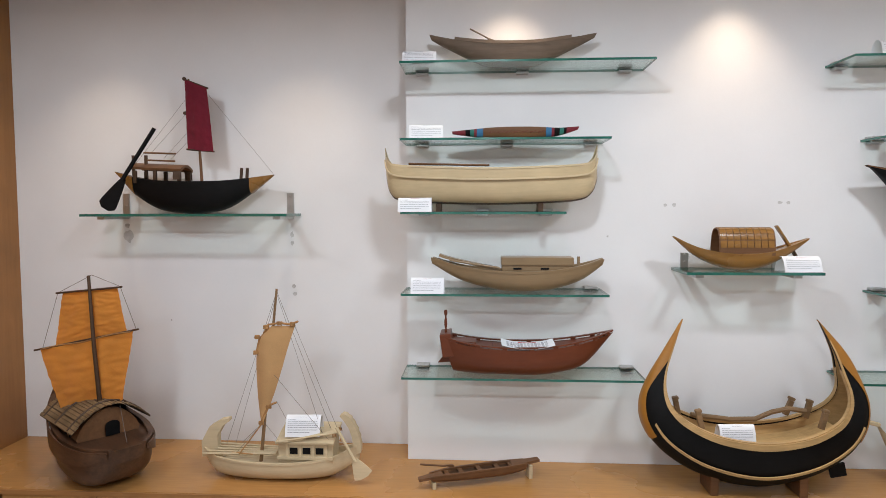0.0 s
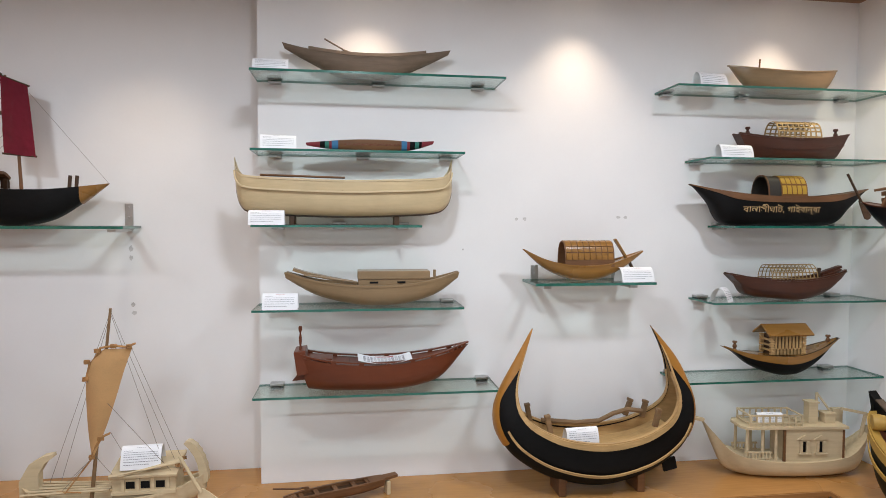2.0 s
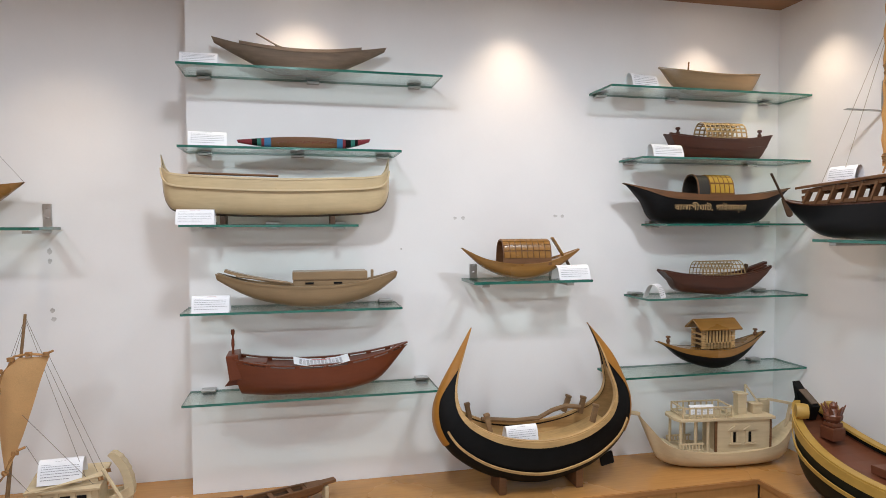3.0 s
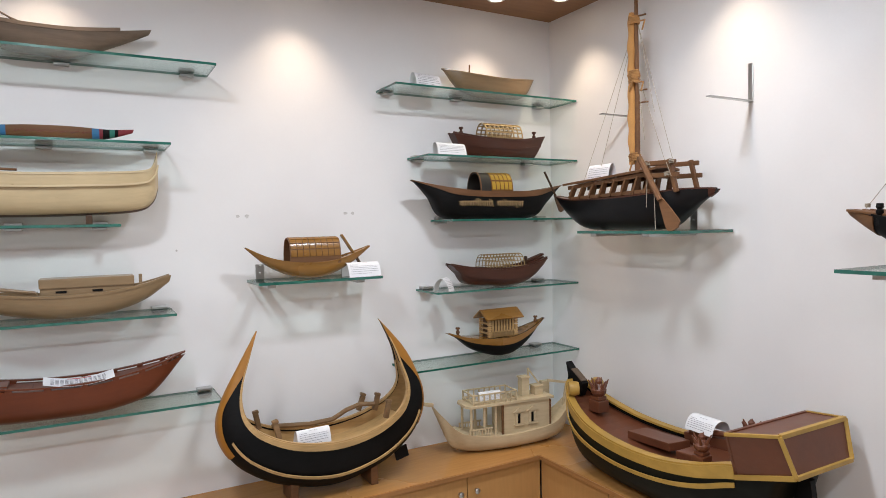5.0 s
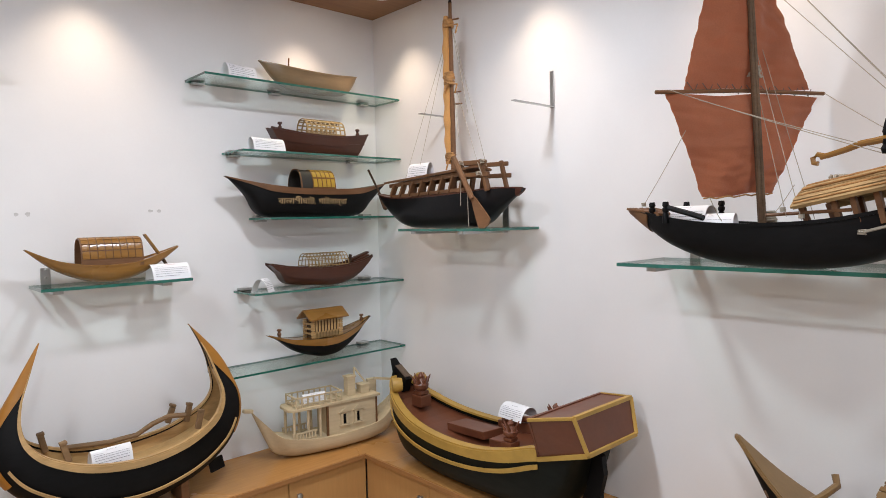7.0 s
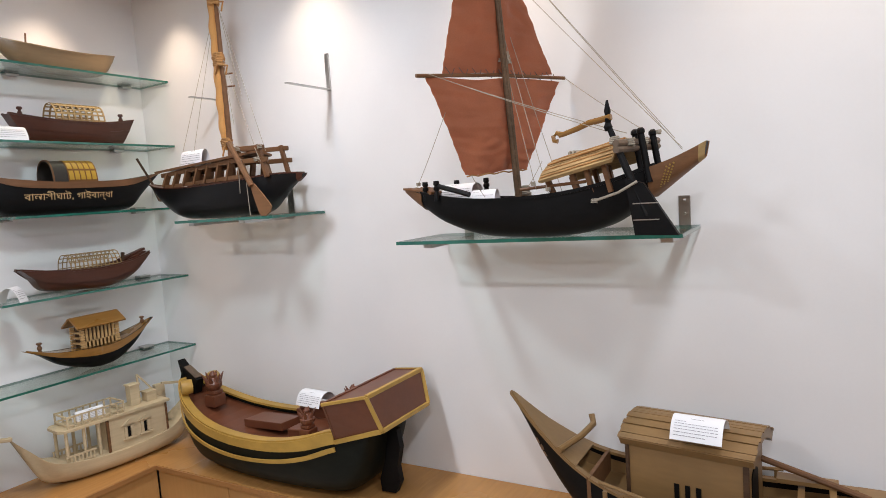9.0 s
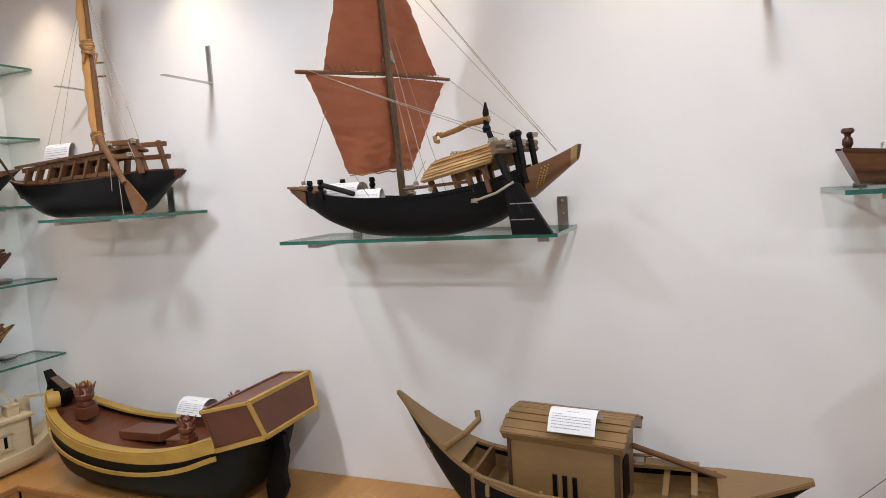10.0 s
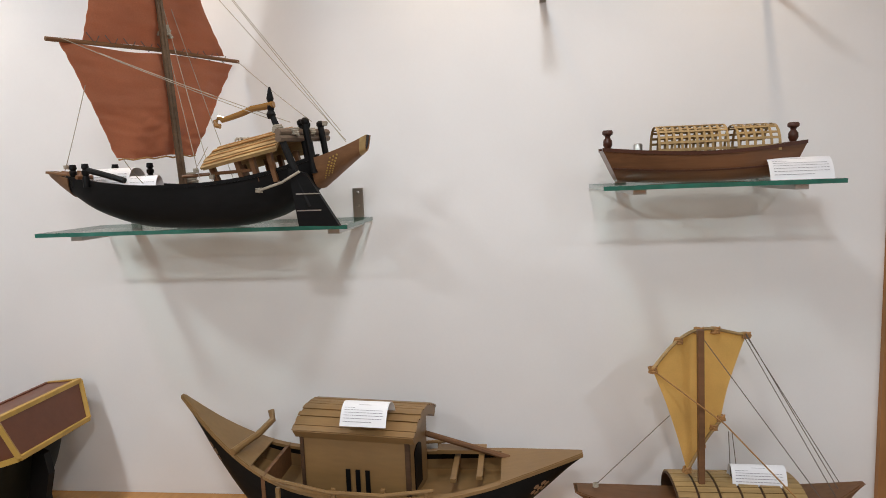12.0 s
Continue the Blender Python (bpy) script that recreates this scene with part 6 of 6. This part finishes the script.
def royal_boat():
    t = boat("throne_boat", 2.545, 1.15, COUNTER, -90, "large brown, yellow and black boat model with boxed stern")
    keel = [(-.585, .30), (-.555, .12), (-.46, .025), (-.30, .004), (-.10, 0), (.12, .004), (.32, .010), (.45, .035), (.535, .14), (.575, .29)]
    sheer = [(-.625, .425), (-.575, .345), (-.48, .285), (-.32, .235), (-.12, .215), (.10, .222), (.28, .255), (.42, .298), (.52, .302), (.592, .314)]
    width = [.012, .075, .125, .165, .19, .20, .20, .190, .160, .125]
    h = Hull(keel, sheer, width, .6, .62)
    one("hull", M_GREENBLACK, t, lambda bm: h.body(bm, 0, 1, .010, 64, 22), "", True)
    one("inner_lining", M_CABINRED, t, lambda bm: h.skin(bm, .08, .80, -.97, .97, -.012, .003, 50, 18), "brown-red painted inside", True)
    one("deck", M_CABINRED, t, lambda bm: h.deck(bm, .10, .80, .05, .008))
    for side in (-1, 1):
        one("rail_paint", M_YELLOW, t, lambda bm: h.skin(bm, .075, .80, side * .965, side * 1.0, .004, .004 * side, 50, 3), "broad yellow rail", True)
        one("rail_top", M_YELLOW, t, lambda bm: h.rail(bm, side, .075, .80, .036, .010, .002, 50))
        def band(u, v):
            e = min(max((u - .5) / .5, 0), 1)
            return h.at(.03 + .77 * u, side * (.845 + .075 * e * e * (3 - 2 * e) + (.040 - .012 * e) * v), .006)
        one("yellow_band", M_YELLOW, t, lambda bm: sheet(bm, band, 60, 3, .006 * side), "yellow band", True)
        one("bow_scroll", M_YELLOW, t, lambda bm: lathe(bm, [(.004, -.028), (.032, -.024), (.036, 0), (.032, .024), (.004, .028)], (-.525, side * .075, .352), 16, (90, 0, 30 * side)), "", True)
    # boxed stern: its corners, near and far, from the front top round to the rear foot
    def corner(k, side):
        return Vector(((.445, side * .240, .426), (.613, side * .188, .455), (.652, side * .160, .324), (.445, side * .182, .264))[k])
    for side in (-1, 1):
        q = [corner(k, side) for k in range(4)]
        one("box_side", M_CABINRED, t, lambda bm: sheet(bm, lambda u, v: (q[0] + (q[1] - q[0]) * u) * (1 - v) + (q[3] + (q[2] - q[3]) * u) * v, 3, 3, .010 * side))
        for i, j, w in ((0, 1, .012), (1, 2, .015), (2, 3, .018)):
            one("box_edge", M_YELLOW, t, lambda bm: beam(bm, q[i], q[j], w, w, .002))
    n0, n1, n2, n3 = [corner(k, -1) for k in range(4)]
    f0, f1, f2, f3 = [corner(k, 1) for k in range(4)]
    def quad(p, q, r, w):
        return lambda u, v: (p + (q - p) * u) * (1 - v) + (w + (r - w) * u) * v
    one("box_end", M_CABINRED, t, lambda bm: sheet(bm, quad(n1, f1, f2, n2), 3, 3, -.008))
    one("box_top", M_CABINRED, t, lambda bm: sheet(bm, quad(n0 - Vector((0, 0, .008)), f0 - Vector((0, 0, .008)), f1 - Vector((0, 0, .008)), n1 - Vector((0, 0, .008))), 3, 3, .008))
    one("box_front", M_CABINRED, t, lambda bm: sheet(bm, quad(n0, f0, f3, n3), 3, 3, .010))
    one("box_floor", M_CABINRED, t, lambda bm: sheet(bm, quad(n3, f3, f2, n2), 3, 3, .008))
    for p, q in ((n1, f1), (n2, f2)):
        one("box_edge", M_YELLOW, t, lambda bm: beam(bm, p, q, .016, .016, .002))
    one("box_edge", M_CABINRED, t, lambda bm: beam(bm, n0, f0, .012, .012, .002))
    one("stem_head", M_BLACK, t, lambda bm: plate(bm, [(-.645, .456), (-.605, .30), (-.545, .30), (-.520, .368), (-.565, .395), (-.610, .424)], -.020, .020))
    one("worn_top", M_GREYWOOD, t, lambda bm: sheet(bm, lambda u, v: (-.606 + .075 * u, -.019 + .038 * v, .424 - .047 * u), 3, 3, -.004), "bare worn wood on top of the stem")
    def crown(parent, at, k=1.0, name="crown_post"):
        x, y, z = at
        def draw(bm):
            box(bm, (x, y, z + .02 * k), (.062 * k, .062 * k, .05 * k), None, .004)
            box(bm, (x, y, z + .055 * k), (.05 * k, .05 * k, .018 * k), None, .005)
            lathe(bm, [(.020 * k, .060 * k), (.034 * k, .078 * k), (.036 * k, .092 * k), (.022 * k, .108 * k), (.014 * k, .118 * k), (.016 * k, .130 * k), (.004 * k, .145 * k)], (x, y, z), 12)
            for j in range(6):
                a = math.pi / 3 * j
                tube(bm, [(x + .022 * k * math.cos(a), y + .022 * k * math.sin(a), z + .095 * k), (x + .044 * k * math.cos(a), y + .044 * k * math.sin(a), z + .135 * k)], .011 * k, 5, .002)
        return one(name, M_CABINRED, parent, draw)
    crown(t, (-.435, .005, .255), 1.1)
    crown(t, (.265, -.13, .238), .85)
    crown(t, (.285, .14, .25), .85)
    one("plank_seat", M_CABINRED, t, lambda bm: beam(bm, (-.20, .02, .205), (.07, -.02, .232), .11, .034, .003))
    one("back_step", M_CABINRED, t, lambda bm: box(bm, (.22, .02, .215), (.22, .22, .06), (0, -4, 0), .004))
    one("side_bench", M_CABINRED, t, lambda bm: beam(bm, (.03, .11, .242), (.43, .11, .290), .11, .05, .003))
    one("curved_oar", M_CABINRED, t, lambda bm: tube(bm, [(.06, .06, .275), (.14, .055, .292), (.22, .06, .308), (.30, .08, .312), (.38, .10, .308)], .013, 8, .010), "", True)
    one("rudder", M_BLACK, t, lambda bm: plate(bm, [(.575, .285), (.612, .27), (.622, .20), (.602, .12), (.610, .06), (.585, .012), (.520, .010), (.515, .06), (.545, .14)], -.016, .012))
    one("cradle", M_BLACK, t, lambda bm: box(bm, (0, 0, .012), (.5, .12, .024), None, .004))


royal_boat()
card(2.62, 1.02, COUNTER + .296, -94, .14, .056, 44, curl=.02)


def cabin_house_boat():
    t = boat("house_boat", 2.59, -0.57, COUNTER, -90, "large olive-brown house boat model with planked roof and black sides")
    olive = surface("olive_brown_paint", (.245, .142, .055), .42, .12, (10, 60, 60), 5, .06)
    keel = [(-.60, .385), (-.50, .225), (-.38, .085), (-.22, .012), (-.02, 0), (.18, .006), (.34, .045), (.48, .13), (.60, .225)]
    sheer = [(-.642, .445), (-.52, .335), (-.38, .248), (-.22, .202), (-.02, .186), (.18, .190), (.34, .208), (.48, .232), (.645, .262)]
    width = [.006, .055, .105, .15, .172, .172, .14, .085, .012]
    h = Hull(keel, sheer, width, .62, .65)
    one("hull", M_BLACK, t, lambda bm: h.body(bm, 0, 1, .009, 60, 20), "", True)
    both_rails(h, t, olive, s0=.0, s1=1.0, w=.020, h=.010, lift=.003, nu=50)
    one("hold_floor", olive, t, lambda bm: h.deck(bm, .2, .82, .09, .006))
    one("foredeck", olive, t, lambda bm: h.deck(bm, 0.0, .245, .002, .012, 0.0))
    one("afterdeck", olive, t, lambda bm: h.deck(bm, .80, 1.0, .002, .012, 0.0))
    dots = surface("dot_paint", (.24, .14, .075), .5, .1)
    for c0, flip in ((.115, 1), (.900, -1)):
        for k in range(7):
            ds = .0 if k == 6 else .017 * math.cos(k * math.pi / 3)
            da = .0 if k == 6 else .10 * math.sin(k * math.pi / 3)
            def dot(bm):
                c = (c0 + ds, -.72 + da)
                sheet(bm, lambda u, v: h.at(c[0] + .0062 * v * math.cos(2 * math.pi * u), c[1] + .042 * v * math.sin(2 * math.pi * u), .0018), 12, 2, .0012, False)
            one("painted_dot", dots, t, dot, "painted brown dot")
    one("inner_lining", olive, t, lambda bm: h.skin(bm, .16, .86, -.97, .97, -.0105, .002, 40, 16), "", True)
    one("bulkhead", M_MIDWOOD, t, lambda bm: box(bm, (-.335, 0, .195), (.012, .245, .085)))
    one("bow_cleat", olive, t, lambda bm: (tube(bm, [(-.44, -.09, .300), (-.40, .02, .312), (-.375, .085, .335), (-.385, .10, .362)], .011, 8)), "", True)
    askew = pose(-.005, .01, 0, 0, 0, -8)
    house = one("cabin", olive, t, lambda bm: box(bm, (-.035, 0, .255), (.345, .21, .24), None, .002))
    for k in range(3):
        one("window_slot", M_BLACK, house, lambda bm: box(bm, (-.055 + .032 * k, -.1065, .205), (.014, .004, .085)), "dark window slot")
    one("corner_post", M_DARKWOOD, house, lambda bm: box(bm, (.140, -.105, .255), (.016, .010, .235), None, .002))
    one("corner_post", M_DARKWOOD, house, lambda bm: box(bm, (-.205, -.106, .255), (.012, .008, .235), None, .002))
    one("doorway", M_BLACK, house, lambda bm: plate_x(bm, .137, .0, .02, .035, .16, .295), "dark arched doorway")
    def roof(u, v):
        return (-.224 + .388 * u, -.126 + .262 * v, .356 + .056 * math.sin(math.pi * (.04 + .92 * v)) ** .8)
    one("roof", olive, t, lambda bm: sheet(bm, roof, 4, 18, .030), "", True).matrix_basis = askew
    house.matrix_basis = askew
    for k in range(16):
        one("roof_plank", olive, t, lambda bm: sheet(bm, lambda a, b: Vector(roof(-.01 + 1.02 * a + .006 * math.sin(k * 1.9), k / 16 + .0585 * b)) + Vector((0, 0, .0045 + .0018 * math.sin(k * 2.7))), 2, 2, .004)).matrix_basis = askew
    one("gable", olive, house, lambda bm: sheet(bm, lambda u, v: (.139, -.104 + .208 * u, .30 + v * (.045 + .060 * math.sin(math.pi * (.10 + .80 * u)) ** .8)), 14, 3, .006))
    for side in (-1, 1):
        one("side_rail", olive, t, lambda bm: tube(bm, [(-.29, side * .160, .248), (-.12, side * .176, .218), (.05, side * .18, .212), (.20, side * .172, .226)], .006, 8))
        for x in (-.27, -.10, .05, .18):
            one("rail_stud", olive, t, lambda bm: box(bm, (x, side * .168, .208), (.012, .010, .035)))
    for x, z in ((.25, .215), (.33, .225)):
        one("thwart", olive, t, lambda bm: box(bm, (x, .02, z), (.018, .22, .012)))
    one("stern_bench", olive, t, lambda bm: box(bm, (.265, .085, .238), (.16, .05, .012)))
    one("steering_pole", M_MIDWOOD, t, lambda bm: tube(bm, [(.14, .09, .29), (.42, .05, .225)], .010, 8))
    one("stand_block", M_DARKWOOD, t, lambda bm: box(bm, (0, 0, .012), (.35, .10, .024), None, .003))


cabin_house_boat()
card(2.515, -0.565, COUNTER + .400, -96, .145, .058, 44)


def thatch_boat():
    t = boat("thatched_sail_boat", 2.56, -1.585, COUNTER - .0, -90, "brown boat model with reed roof and yellowed cloth sail")
    h = Hull([(-.36, .14), (-.25, .05), (-.1, .004), (.05, 0), (.2, .02), (.32, .10), (.40, .17)], [(-.40, .170), (-.25, .145), (-.1, .13), (.05, .13), (.2, .14), (.32, .165), (.43, .20)], [.03, .075, .10, .105, .095, .06, .01], .65, .65)
    one("hull", M_MIDWOOD, t, lambda bm: h.body(bm, 0, 1, .008), "", True)
    one("deck", M_MIDWOOD, t, lambda bm: h.deck(bm, .01, .97, .006))
    def roof(u, v):
        return (-.115 + .36 * u, -.118 * math.cos(math.pi * v), .115 + .085 * math.sin(math.pi * v) ** .7)
    one("roof", M_DARKWOOD, t, lambda bm: sheet(bm, roof, 4, 20, -.004), "", True)
    for i in range(6):
        for k in range(16):
            one("reed_strip", M_BAMBOO, t, lambda bm: sheet(bm, lambda a, b: (lambda p: p + Vector((0, p.y * .04, .005)))(Vector(roof((i + .06 + .88 * a) / 6, (k + .06 + .86 * b) / 16))), 1, 2, -.004))
    one("mast", M_MIDWOOD, t, lambda bm: beam(bm, (-.032, -.03, .10), (-.038, -.02, .665), .018, .020, .003, (0, 1, 0)))
    def cl(u, v):
        # v from foot to head
        l = spline([(-.068, .235), (-.098, .345), (-.132, .45), (-.168, .542)], v)
        r = spline([(.045, .372), (.062, .46), (.088, .55), (.114, .628)], v)
        p = l + (r - l) * u
        p = (p[0], p[1] + (.062 * math.sin(math.pi * u) * (1 - u) ** .5) * max(v - .72, 0) / .28 + .02 * math.sin(math.pi * u) * v)
        return (p[0], -.005 + .06 * u + .012 * math.sin(math.pi * u), p[1])
    one("sail", M_PARCHMENT, t, lambda bm: sheet(bm, cl, 20, 20, .0015), "", True)
    one("yard", M_BAMBOO, t, lambda bm: tube(bm, [Vector(cl(k / 12, 1)) + Vector((0, -.004, .004)) for k in range(13)], .005, 6))
    one("yard", M_BAMBOO, t, lambda bm: tube(bm, [Vector(cl(k / 8, 0)) + Vector((0, -.004, -.004)) for k in range(9)], .005, 6))
    for u, v in ((0, 1), (.28, 1), (.5, 1), (.68, 1), (1, 1), (0, 0), (.45, 0), (.8, 0), (1, 0)):
        lashing(t, M_COIR, cl(u, v), .015, 4)
    rope(t, M_COIR, [cl(0, 1), (.02, -.06, .40), (.25, -.12, .15)], .0022)
    for a, b in (((-.13, -.05, .42), (-.345, 0, .17)), ((-.038, -.02, .65), (.30, -.06, .16)), ((.105, .03, .64), (.36, 0, .18)), ((.105, .03, .635), (.38, .03, .18)), ((.10, .03, .63), (.34, -.03, .17)), ((.06, .03, .34), (.065, .02, .2)), ((.07, .03, .34), (.085, .02, .2))):
        rope(t, M_THREAD, [a, b], .0013)
    lashing(t, M_ROPE, (-.335, 0, .180), .010, 4)


thatch_boat()
card(2.555, -1.715, COUNTER + .190, -93, .15, .062, 30)
